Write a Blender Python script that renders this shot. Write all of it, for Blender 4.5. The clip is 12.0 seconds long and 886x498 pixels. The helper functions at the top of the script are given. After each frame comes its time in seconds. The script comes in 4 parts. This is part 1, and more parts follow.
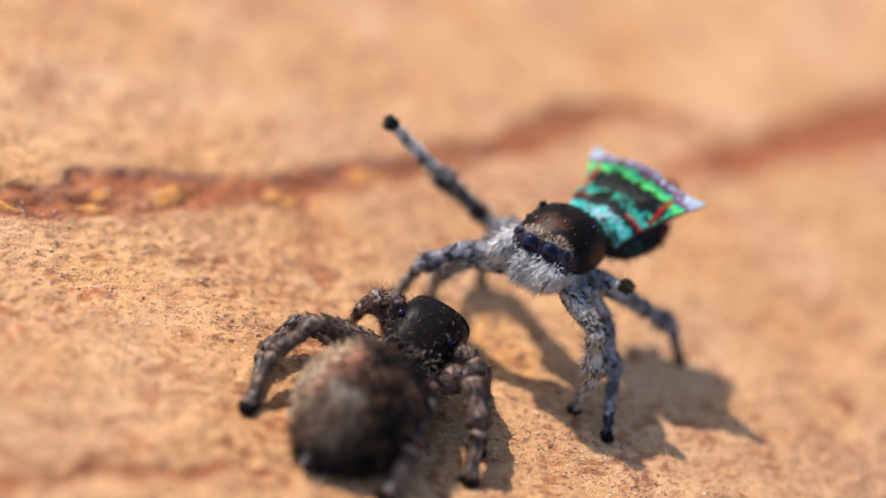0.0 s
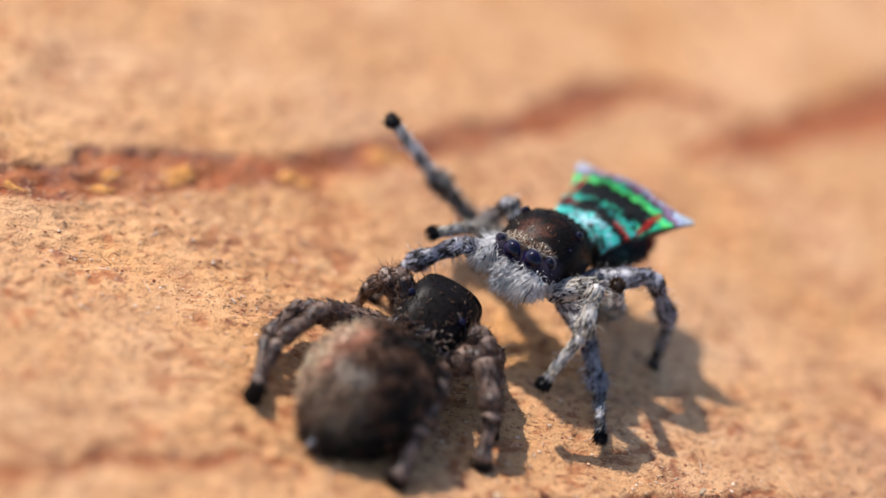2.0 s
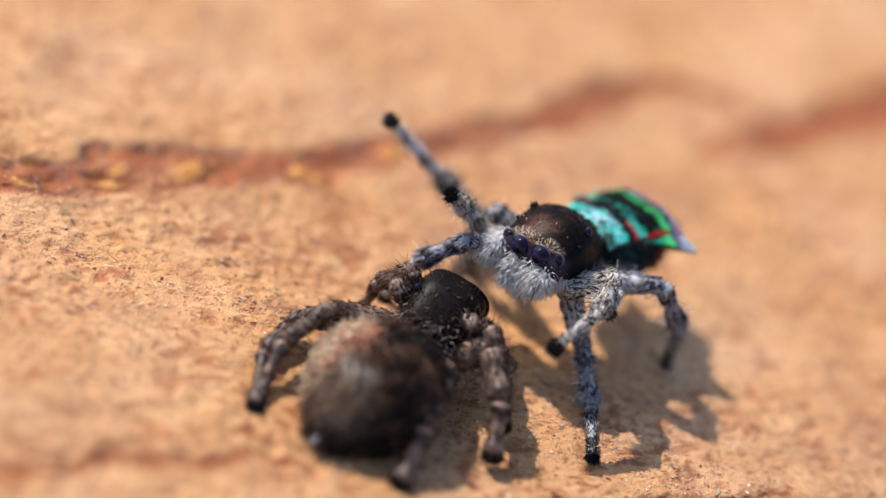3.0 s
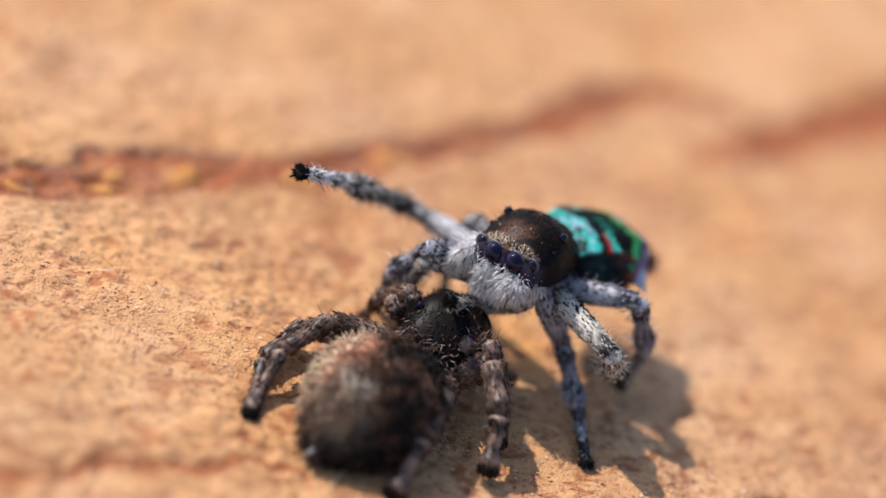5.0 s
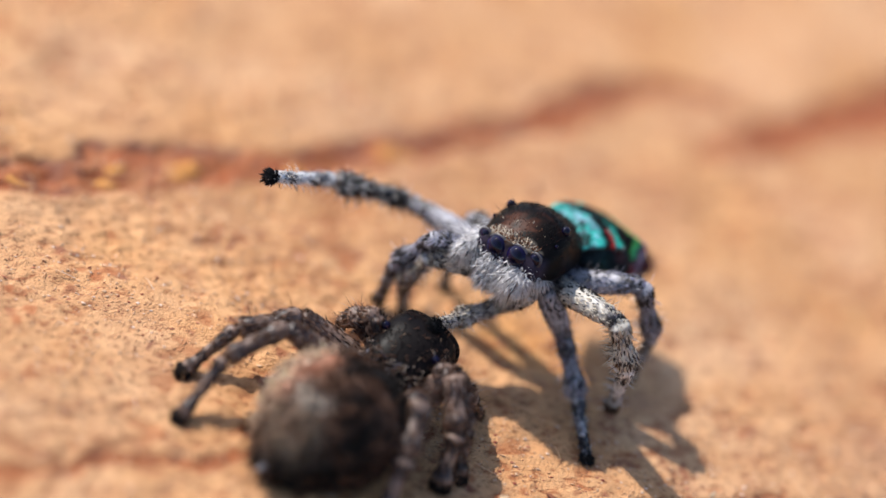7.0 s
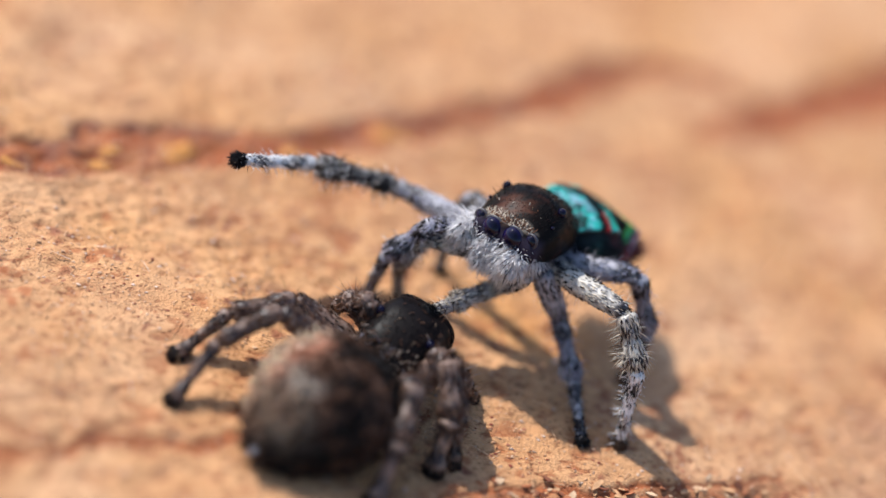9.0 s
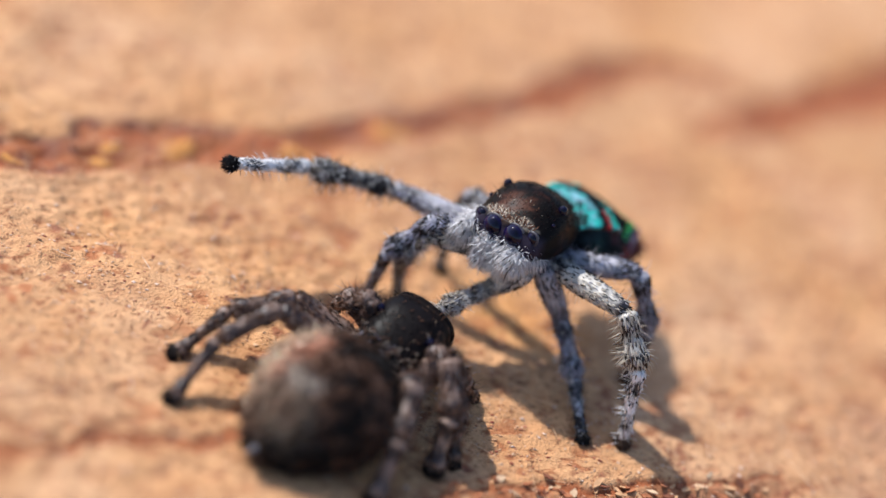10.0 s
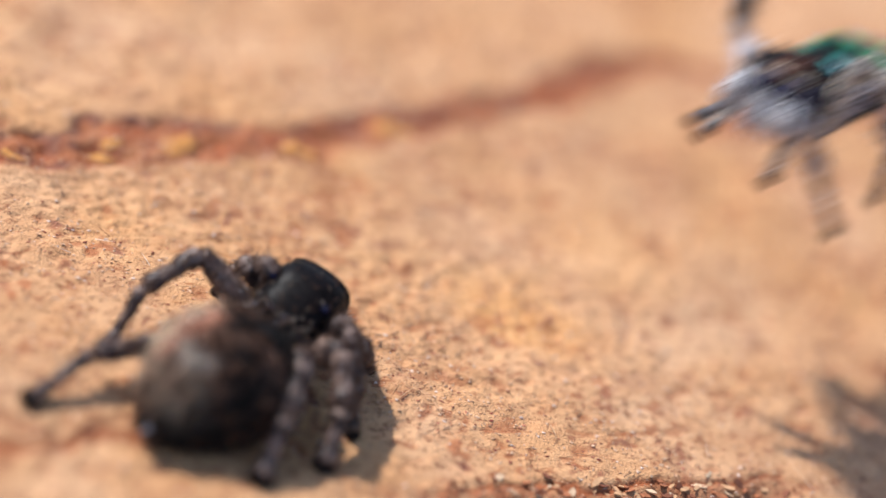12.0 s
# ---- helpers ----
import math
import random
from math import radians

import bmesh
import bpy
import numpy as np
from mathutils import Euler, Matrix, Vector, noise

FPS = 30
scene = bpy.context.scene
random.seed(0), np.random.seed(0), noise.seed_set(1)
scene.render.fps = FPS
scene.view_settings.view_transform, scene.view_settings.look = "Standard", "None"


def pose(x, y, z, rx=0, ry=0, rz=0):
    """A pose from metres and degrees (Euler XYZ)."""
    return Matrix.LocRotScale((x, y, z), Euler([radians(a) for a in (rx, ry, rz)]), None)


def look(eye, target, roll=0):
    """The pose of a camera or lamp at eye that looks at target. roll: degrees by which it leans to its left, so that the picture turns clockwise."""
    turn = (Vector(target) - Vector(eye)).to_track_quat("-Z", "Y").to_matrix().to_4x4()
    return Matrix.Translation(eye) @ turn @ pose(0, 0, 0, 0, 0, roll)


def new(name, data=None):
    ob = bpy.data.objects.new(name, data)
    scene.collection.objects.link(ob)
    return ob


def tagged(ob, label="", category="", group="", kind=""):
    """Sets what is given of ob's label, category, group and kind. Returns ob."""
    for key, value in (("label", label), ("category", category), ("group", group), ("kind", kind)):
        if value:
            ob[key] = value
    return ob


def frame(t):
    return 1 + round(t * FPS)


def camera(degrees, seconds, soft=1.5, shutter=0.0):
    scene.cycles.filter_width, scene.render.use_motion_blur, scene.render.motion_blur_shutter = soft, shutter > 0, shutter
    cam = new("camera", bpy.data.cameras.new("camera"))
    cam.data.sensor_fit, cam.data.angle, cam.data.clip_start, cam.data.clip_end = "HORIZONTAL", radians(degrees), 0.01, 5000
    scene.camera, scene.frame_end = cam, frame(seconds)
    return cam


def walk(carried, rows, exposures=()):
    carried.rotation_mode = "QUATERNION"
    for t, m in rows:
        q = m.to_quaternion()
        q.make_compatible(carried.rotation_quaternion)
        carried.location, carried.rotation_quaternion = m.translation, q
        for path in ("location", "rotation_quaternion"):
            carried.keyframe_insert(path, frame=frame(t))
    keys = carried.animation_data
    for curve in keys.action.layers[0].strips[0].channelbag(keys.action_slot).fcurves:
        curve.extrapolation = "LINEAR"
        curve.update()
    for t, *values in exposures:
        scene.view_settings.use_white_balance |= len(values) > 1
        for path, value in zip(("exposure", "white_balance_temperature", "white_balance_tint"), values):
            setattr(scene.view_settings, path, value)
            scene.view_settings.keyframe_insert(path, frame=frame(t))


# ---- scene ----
MM = 0.001          # everything below is written in millimetres
LENS = 28.0

cam = camera(LENS, 12.0, 1.5, 0.4)
cam.data.dof.use_dof = True
cam.data.dof.aperture_fstop = cam.data.lens / 2.0      # an entrance pupil 2.0 mm across

# seconds, eye, target, roll
VIEWS = [
    (0.0, (0.000, -27.751, 18.022), (-0.000, -2.591, 1.682), 22.00),
    (0.5, (-0.086, -27.791, 17.993), (0.003, -2.582, 1.728), 22.08),
    (1.0, (-0.055, -27.405, 17.791), (0.012, -2.258, 1.432), 22.05),
    (1.5, (-0.037, -27.128, 17.542), (-0.010, -1.982, 1.182), 22.01),
    (2.0, (-0.090, -26.987, 17.416), (-0.200, -2.003, 0.809), 21.96),
    (2.5, (-0.043, -26.825, 17.352), (-0.337, -1.930, 0.615), 21.80),
    (3.0, (0.044, -26.633, 17.252), (-0.373, -1.750, 0.499), 21.61),
    (5.0, (-0.088, -26.652, 17.141), (-0.321, -1.644, 0.571), 22.02),
    (5.5, (-0.139, -26.632, 17.196), (-0.332, -1.669, 0.558), 22.23),
    (6.0, (-0.103, -26.597, 17.179), (-0.350, -1.642, 0.530), 22.15),
    (6.5, (-0.083, -26.604, 17.231), (-0.342, -1.664, 0.560), 22.10),
    (8.5, (-0.153, -26.566, 17.190), (-0.167, -1.779, 0.290), 22.50),
    (9.0, (-0.120, -26.532, 17.203), (-0.132, -1.779, 0.253), 22.53),
    (9.5, (-0.176, -26.529, 17.195), (-0.115, -1.795, 0.219), 22.64),
    (10.0, (-0.165, -26.529, 17.162), (-0.125, -1.782, 0.204), 22.63),
    (10.5, (-0.052, -26.468, 17.222), (-0.108, -1.776, 0.184), 22.59),
    (11.0, (-0.106, -26.515, 17.209), (-0.097, -1.820, 0.175), 22.87),
    (11.5, (-0.076, -26.457, 17.200), (-0.104, -1.774, 0.149), 22.78),
    (12.0, (-0.126, -26.449, 17.221), (-0.117, -1.778, 0.153), 22.90),
]
walk(cam, [(t, look(Vector(e) * MM, Vector(g) * MM, r)) for t, e, g, r in VIEWS],
     [(0.0, 0.51, 6500, 10), (6.0, 0.50, 6450, 10), (9.0, 0.50, 6200, 10), (12.0, 0.49, 6050, 10)])

# ---- light ----
SUN_FROM = Vector((-0.84, 0.32, 1.0)).normalized()
world = bpy.data.worlds.new("sky")
scene.world = world
world.use_nodes = True
sky = world.node_tree.nodes.new("ShaderNodeTexSky")
sky.sky_type, sky.sun_disc = "NISHITA", False
sky.sun_elevation = math.asin(SUN_FROM.z)
sky.sun_rotation = math.atan2(SUN_FROM.x, SUN_FROM.y)
world.node_tree.links.new(sky.outputs[0], world.node_tree.nodes["Background"].inputs[0])
world.node_tree.nodes["Background"].inputs[1].default_value = 0.15
sun_data = bpy.data.lights.new("sun", "SUN")
sun_data.energy, sun_data.angle, sun_data.color = 4.0, radians(0.6), (1.0, 0.95, 0.88)
sun = new("sun", sun_data)
sun.matrix_world = look(SUN_FROM * 0.3, (0, 0, 0))


# ---- materials ----
def material(name, rough=0.6, spec=0.5):
    m = bpy.data.materials.new(name)
    m.use_nodes = True
    b = m.node_tree.nodes["Principled BSDF"]
    b.inputs["Roughness"].default_value = rough
    b.inputs["Specular IOR Level"].default_value = spec
    return m, m.node_tree.nodes, m.node_tree.links, b


def noise_node(N, L, scale, detail=3.0, rough=0.6, dist=0.0, stretch=1.0, turn=0.0):
    c = N.new("ShaderNodeTexCoord")
    n = N.new("ShaderNodeTexNoise")
    n.inputs["Scale"].default_value, n.inputs["Detail"].default_value = scale, detail
    n.inputs["Roughness"].default_value, n.inputs["Distortion"].default_value = rough, dist
    p = N.new("ShaderNodeMapping")
    p.vector_type = "TEXTURE"
    p.inputs["Rotation"].default_value = (0, 0, radians(turn))
    p.inputs["Scale"].default_value = (stretch, 1, 1)
    L.new(c.outputs["Object"], p.inputs["Vector"])
    L.new(p.outputs[0], n.inputs["Vector"])
    return n.outputs["Fac"]


def ramp(N, L, fac, stops):
    r = N.new("ShaderNodeValToRGB")
    while len(r.color_ramp.elements) < len(stops):
        r.color_ramp.elements.new(0.5)
    for e, (p, c) in zip(r.color_ramp.elements, stops):
        e.position, e.color = p, (*c, 1.0)
    L.new(fac, r.inputs["Fac"])
    return r.outputs["Color"]


def mixed(N, L, fac, a, b, mode="MIX"):
    m = N.new("ShaderNodeMix")
    m.data_type, m.blend_type = "RGBA", mode
    if isinstance(fac, bpy.types.NodeSocket):
        L.new(fac, m.inputs["Factor"])
    else:
        m.inputs["Factor"].default_value = fac
    for k, value in ((6, a), (7, b)):
        if isinstance(value, bpy.types.NodeSocket):
            L.new(value, m.inputs[k])
        else:
            m.inputs[k].default_value = (*value, 1.0)
    return m.outputs[2]


def bump(N, L, b, fac, height, strength=0.6):
    u = N.new("ShaderNodeBump")
    u.inputs["Strength"].default_value, u.inputs["Distance"].default_value = strength, height
    L.new(fac, u.inputs["Height"])
    L.new(u.outputs[0], b.inputs["Normal"])


def tint_material(name, rough, spec=0.5, grain=9000.0, depth=0.000012, var=0.35, coat=0.0, metal=0.0):
    """Base colour from the mesh's own tint (its markings), with grain and relief."""
    m, N, L, b = material(name, rough, spec)
    a = N.new("ShaderNodeAttribute")
    a.attribute_name = "tint"
    n = noise_node(N, L, grain, 4)
    big = noise_node(N, L, grain / 9, 2)
    v = ramp(N, L, n, [(0.3, (1 - var,) * 3), (0.72, (1 + var * 0.4,) * 3)])
    w = ramp(N, L, big, [(0.3, (0.82,) * 3), (0.7, (1.0,) * 3)])
    c = mixed(N, L, 1.0, a.outputs["Color"], v, "MULTIPLY")
    L.new(mixed(N, L, 1.0, c, w, "MULTIPLY"), b.inputs["Base Color"])
    b.inputs["Coat Weight"].default_value = coat
    b.inputs["Metallic"].default_value = metal
    bump(N, L, b, n, depth)
    return m


CUTICLE = tint_material("cuticle", 0.5)
CARAPACE = tint_material("carapace_cuticle", 0.38, 0.05, 14000.0, 0.000003, 0.3)
SCALES = tint_material("iridescent_scales", 0.5, 0.2, 26000.0, 0.000006, 0.35, 0.0, 0.15)
SOFT = tint_material("soft_furry_skin", 0.8, 0.3, 9000.0, 0.00002, 0.4)


def hair_material():
    m, N, L, b = material("hair", 0.55, 0.3)
    a = N.new("ShaderNodeAttribute")
    a.attribute_name = "tint"
    g = N.new("ShaderNodeNewGeometry")
    v = ramp(N, L, g.outputs["Random Per Island"], [(0.0, (0.85,) * 3), (1.0, (1.04,) * 3)])
    c = mixed(N, L, 1.0, a.outputs["Color"], v, "MULTIPLY")
    L.new(c, b.inputs["Base Color"])
    # thin hairs let light through
    t = N.new("ShaderNodeBsdfTranslucent")
    L.new(c, t.inputs["Color"])
    k = N.new("ShaderNodeMixShader")
    k.inputs[0].default_value = 0.5
    L.new(b.outputs[0], k.inputs[1])
    L.new(t.outputs[0], k.inputs[2])
    L.new(k.outputs[0], N["Material Output"].inputs["Surface"])
    return m


HAIR = hair_material()


def eye_material():
    m, N, L, b = material("eye_lens", 0.06, 0.22)
    lw = noise_node(N, L, 3000.0, 2)
    L.new(ramp(N, L, lw, [(0.35, (0.002, 0.002, 0.005)), (0.65, (0.007, 0.004, 0.035))]), b.inputs["Base Color"])
    b.inputs["Coat Weight"].default_value = 0.05
    b.inputs["Coat Roughness"].default_value = 0.03
    return m


EYE = eye_material()


def bark_material():
    """Tan weathered bark: 'marks' holds rust (r), orange inner bark and painted glow (g) and dark grime (b)."""
    m, N, L, b = material("weathered_bark", 0.78, 0.35)
    a = N.new("ShaderNodeAttribute")
    a.attribute_name = "marks"
    s = N.new("ShaderNodeSeparateColor")
    L.new(a.outputs["Color"], s.inputs[0])
    big = noise_node(N, L, 320.0, 3)
    mid = noise_node(N, L, 1700.0, 4, 0.65, 0.4, 1.6, 28)
    fine = noise_node(N, L, 9500.0, 5, 0.7, 0.3, 1.5, 28)
    flaky = noise_node(N, L, 5200.0, 3, 0.6, 0.6, 2.0, 30)
    c = ramp(N, L, big, [(0.3, (0.53, 0.262, 0.106)), (0.5, (0.60, 0.320, 0.147)), (0.72, (0.635, 0.368, 0.196))])
    c = mixed(N, L, 1.0, c, ramp(N, L, mid, [(0.3, (0.85, 0.78, 0.72)), (0.55, (1, 1, 1)), (0.8, (1.06, 1.08, 1.12))]), "MULTIPLY")
    c = mixed(N, L, 1.0, c, ramp(N, L, fine, [(0.33, (0.36, 0.22, 0.18)), (0.46, (1, 1, 1)), (0.72, (1.16, 1.17, 1.2))]), "MULTIPLY")
    c = mixed(N, L, 1.0, c, ramp(N, L, flaky, [(0.30, (0.62, 0.45, 0.38)), (0.40, (1, 1, 1)), (0.66, (1, 1, 1)), (0.74, (1.12, 1.18, 1.26))]), "MULTIPLY")
    c = mixed(N, L, s.outputs[1], c, ramp(N, L, mid, [(0.3, (0.62, 0.25, 0.045)), (0.7, (0.80, 0.38, 0.09))]))
    c = mixed(N, L, s.outputs[0], c, ramp(N, L, mid, [(0.3, (0.16, 0.034, 0.010)), (0.7, (0.41, 0.112, 0.030))]))
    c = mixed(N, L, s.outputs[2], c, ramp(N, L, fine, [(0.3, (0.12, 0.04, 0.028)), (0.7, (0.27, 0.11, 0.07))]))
    L.new(c, b.inputs["Base Color"])
    finer = noise_node(N, L, 24000.0, 3, 0.6)
    add = N.new("ShaderNodeMath")
    add.operation = "ADD"
    L.new(fine, add.inputs[0])
    L.new(finer, add.inputs[1])
    bump(N, L, b, add.outputs[0], 0.00006, 0.8)
    return m


BARK = bark_material()


# ---- mesh building, in millimetres ----
def lattice(ix, iy, seed):
    h = (ix.astype(np.int64) * 374761393 + iy.astype(np.int64) * 668265263 + seed * 1442695041) & 0xFFFFFFFF
    h = ((h ^ (h >> 13)) * 1274126177) & 0xFFFFFFFF
    return ((h ^ (h >> 16)) & 0xFFFF) / 65535.0


def bumps(x, y, size, seed=0):
    """Smooth value noise in [-1, 1] with features of that size."""
    x, y = np.asarray(x, float) / size, np.asarray(y, float) / size
    ix, iy = np.floor(x), np.floor(y)
    fx, fy = x - ix, y - iy
    fx, fy = fx * fx * (3 - 2 * fx), fy * fy * (3 - 2 * fy)
    a, b = lattice(ix, iy, seed), lattice(ix + 1, iy, seed)
    c, d = lattice(ix, iy + 1, seed), lattice(ix + 1, iy + 1, seed)
    return 2 * ((a * (1 - fx) + b * fx) * (1 - fy) + (c * (1 - fx) + d * fx) * fy) - 1


def step(a, b, v):
    u = np.clip((v - a) / (b - a), 0, 1)
    return u * u * (3 - 2 * u)


class Shape:
    """Gathers vertices, faces and tints of one mesh."""

    def __init__(self):
        self.v, self.f, self.c, self.m, self.count = [], [], [], [], 0

    def add(self, v, f, c, mat=0):
        v = np.asarray(v, float).reshape(-1, 3)
        c = np.broadcast_to(np.asarray(c, float), (len(v), 3))
        self.v.append(v), self.c.append(c)
        f = np.asarray(f, int) + self.count
        self.f.extend(f.tolist()), self.m.extend([mat] * len(f))
        self.count += len(v)
        return self

    def grow(self, k):
        self.v = [v * k for v in self.v]
        return self

    def mesh(self, name, mats, attribute="tint", smooth=True):
        v, c = np.concatenate(self.v) * MM, np.concatenate(self.c)
        me = bpy.data.meshes.new(name)
        me.from_pydata(v.tolist(), [], self.f)
        for m in mats:
            me.materials.append(m)
        me.polygons.foreach_set("material_index", self.m)
        me.polygons.foreach_set("use_smooth", [smooth] * len(self.f))
        at = me.attributes.new(attribute, "FLOAT_COLOR", "POINT")
        at.data.foreach_set("color", np.c_[c, np.ones(len(c))].astype(np.float32).ravel())
        me.update()
        return me


def part(name, me, parent, label="", m=None):
    ob = new(name, me)
    ob.parent = parent
    if m is not None:
        ob.matrix_basis = m
    return tagged(ob, label)


def place(x, y, z, rx=0, ry=0, rz=0):
    return pose(x * MM, y * MM, z * MM, rx, ry, rz)


def glide(keys, xs):
    """Smooth curve through rows of (x, values...)."""
    keys = np.asarray(keys, float)
    out = []
    for k in range(1, keys.shape[1]):
        x, y = keys[:, 0], keys[:, k]
        s = np.gradient(y, x)
        i = np.clip(np.searchsorted(x, xs) - 1, 0, len(x) - 2)
        h = x[i + 1] - x[i]
        u = (xs - x[i]) / h
        out.append((2 * u**3 - 3 * u**2 + 1) * y[i] + (u**3 - 2 * u**2 + u) * h * s[i] + (3 * u**2 - 2 * u**3) * y[i + 1] + (u**3 - u**2) * h * s[i + 1])
    return np.array(out)


def loft(profile, rings=24, sides=28, power=2.0, rough=0.0, seed=0):
    """A closed body along x from rows of (x, half width, top, bottom[, y]); returns vertices, faces."""
    profile = [(*row, 0.0) if len(row) == 4 else row for row in profile]
    x0, x1 = profile[0][0], profile[-1][0]
    u = (1 - np.cos(np.linspace(0, np.pi, rings))) / 2
    xs = x0 + (x1 - x0) * u
    w, top, bot, yo = glide(profile, xs)
    a = np.linspace(0, 2 * np.pi, sides, endpoint=False)
    ca, sa = np.cos(a), np.sin(a)
    ca, sa = np.sign(ca) * np.abs(ca) ** (2 / power), np.sign(sa) * np.abs(sa) ** (2 / power)
    mid = (top + bot) / 2
    w = np.maximum(w, 0.004)
    half = np.maximum((top - bot) / 2, 0.004)
    V = np.stack([np.repeat(xs[:, None], sides, 1), yo[:, None] + w[:, None] * ca, mid[:, None] + half[:, None] * sa], -1)
    if rough:
        V[..., 1] += rough * bumps(V[..., 0] * 3 + V[..., 2] * 5, V[..., 1] * 3, 0.25, seed) * np.minimum(1, w[:, None] / 0.05)
        V[..., 2] += rough * bumps(V[..., 0] * 3, V[..., 1] * 5 + V[..., 2], 0.25, seed + 7) * np.minimum(1, w[:, None] / 0.05)
    F = []
    for i in range(rings - 1):
        for j in range(sides):
            k = (j + 1) % sides
            F.append((i * sides + j, i * sides + k, (i + 1) * sides + k, (i + 1) * sides + j))
    V = V.reshape(-1, 3)
    V = np.r_[V, [[xs[0], yo[0], mid[0]], [xs[-1], yo[-1], mid[-1]]]]
    n = rings * sides
    caps = []
    for j in range(sides):
        k = (j + 1) % sides
        caps += [(n, k, j), (n + 1, (rings - 1) * sides + j, (rings - 1) * sides + k)]
    return V, F, caps


def add_loft(S, profile, tint, mat=0, **kw):
    V, F, caps = loft(profile, **kw)
    C = tint(V) if callable(tint) else tint
    base = S.count
    S.add(V, F, C, mat)
    S.f.extend([tuple(i + base for i in t) for t in caps])
    S.m.extend([mat] * len(caps))
    return V, F


def roots(V, F, n, rng, keep=None):
    """n points on the quads, with normals."""
    F = np.asarray(F)
    A, B, C, D = (V[F[:, k]] for k in range(4))
    nr = np.cross(C - A, D - B)
    area = np.linalg.norm(nr, axis=1)
    w = area * (keep(V[F].mean(1)) if keep else 1.0)
    i = rng.choice(len(F), n, p=w / w.sum())
    u, v = rng.random((2, n, 1))
    P = (A[i] * (1 - u) + B[i] * u) * (1 - v) + (D[i] * (1 - u) + C[i] * u) * v
    return P, nr[i] / np.maximum(area[i], 1e-12)[:, None]


def hairs(S, P, Nn, flow, length, radius, tint, rng, mat=1, spread=0.35, lift=0.5, curve=0.35):
    """Tapered curved hairs standing at P; flow: the way in which they lie."""
    n = len(P)
    length = np.broadcast_to(np.asarray(length, float), (n,)) * rng.uniform(0.6, 1.25, n)
    flow = np.broadcast_to(np.asarray(flow, float), (n, 3))
    d = Nn * lift + flow * (1 - lift) + rng.normal(0, spread, (n, 3))
    d /= np.linalg.norm(d, axis=1)[:, None]
    d2 = d + flow * curve + rng.normal(0, 0.1, (n, 3))
    d2 /= np.linalg.norm(d2, axis=1)[:, None]
    s = np.cross(d, rng.normal(0, 1, (n, 3)))
    s /= np.linalg.norm(s, axis=1)[:, None]
    q = np.cross(d, s)
    r = np.broadcast_to(np.asarray(radius, float), (n,))[:, None]
    h = length[:, None]
    mid, tip = P + d * h * 0.5, P + d * h * 0.5 + d2 * h * 0.5
    rows = []
    for at, k in ((P - d * 0.01, 1.0), (mid, 0.75)):
        for a in (0, 2.0944, 4.18879):
            rows.append(at + (s * math.cos(a) + q * math.sin(a)) * r * k)
    V = np.stack(rows + [tip], 1)
    quads = np.array([(0, 1, 4, 3), (1, 2, 5, 4), (2, 0, 3, 5)])
    tris = np.array([(3, 4, 6), (4, 5, 6), (5, 3, 6)])
    at = (np.arange(n) * 7)[:, None, None]
    c = np.broadcast_to(np.asarray(tint, float), (n, 3))
    c = np.repeat(c, 7, 0)
    base = S.count
    S.add(V.reshape(-1, 3), (quads + at).reshape(-1, 4), c, mat)
    f = (tris + at).reshape(-1, 3) + base
    S.f.extend(f.tolist()), S.m.extend([mat] * len(f))


def ball(S, centre, r, tint, mat=0, rings=14, sides=20, stretch=(1, 1, 1)):
    u = np.linspace(0, np.pi, rings)
    a = np.linspace(0, 2 * np.pi, sides, endpoint=False)
    V = np.stack([np.sin(u)[:, None] * np.cos(a), np.sin(u)[:, None] * np.sin(a), np.cos(u)[:, None] * np.ones(sides)], -1) * r * np.array(stretch)
    F = [(i * sides + j, (i + 1) * sides + j, (i + 1) * sides + (j + 1) % sides, i * sides + (j + 1) % sides) for i in range(rings - 1) for j in range(sides)]
    S.add(V.reshape(-1, 3) + np.array(centre), F, tint, mat)


# ---- ground: a weathered slab of bark ----
# the fissure behind the spiders: x, y, half width, depth
FISSURE = [(-12, -7.6, 0.6, 0.10), (-7.2, -3.87, 0.5, 0.10), (-6.4, -3.4, 0.58, 0.11), (-5.95, -2.6, 0.68, 0.11), (-5.14, -1.95, 0.58, 0.11), (-3.58, -0.76, 0.52, 0.11),
           (-2.33, 0.8, 0.56, 0.12), (-1.1, 2.4, 0.42, 0.13), (0.45, 4.5, 0.5, 0.14), (1.41, 6.3, 0.5, 0.14), (1.98, 7.4, 0.44, 0.13), (2.65, 8.2, 0.38, 0.09), (3.5, 8.5, 0.3, 0.05), (4.3, 8.3, 0.25, 0.02)]
# pieces of orange inner bark in the fissure: x, y, length, breadth
AMBERS = [(-5.92, -2.5, 0.22, 0.14), (-5.83, -2.95, 0.2, 0.13), (-4.93, -1.82, 0.38, 0.15), (-1.75, 1.2, 0.3, 0.22), (-6.95, -3.9, 0.2, 0.12), (-3.1, -0.6, 0.3, 0.12)]
BRANCH = [(3.9, 6.2, 0.3, 0.05), (5.4, 8.0, 0.6, 0.12), (6.6, 9.5, 0.75, 0.17), (9.0, 12.9, 0.95, 0.2), (14, 19, 1.0, 0.2)]
NEAR_LINE = [(-9, -13, 0.14, 0.03), (-4.5, -9.85, 0.15, 0.03), (-3.17, -8.65, 0.15, 0.03), (-1.85, -7.98, 0.12, 0.03), (-0.9, -7.6, 0.08, 0.02)]
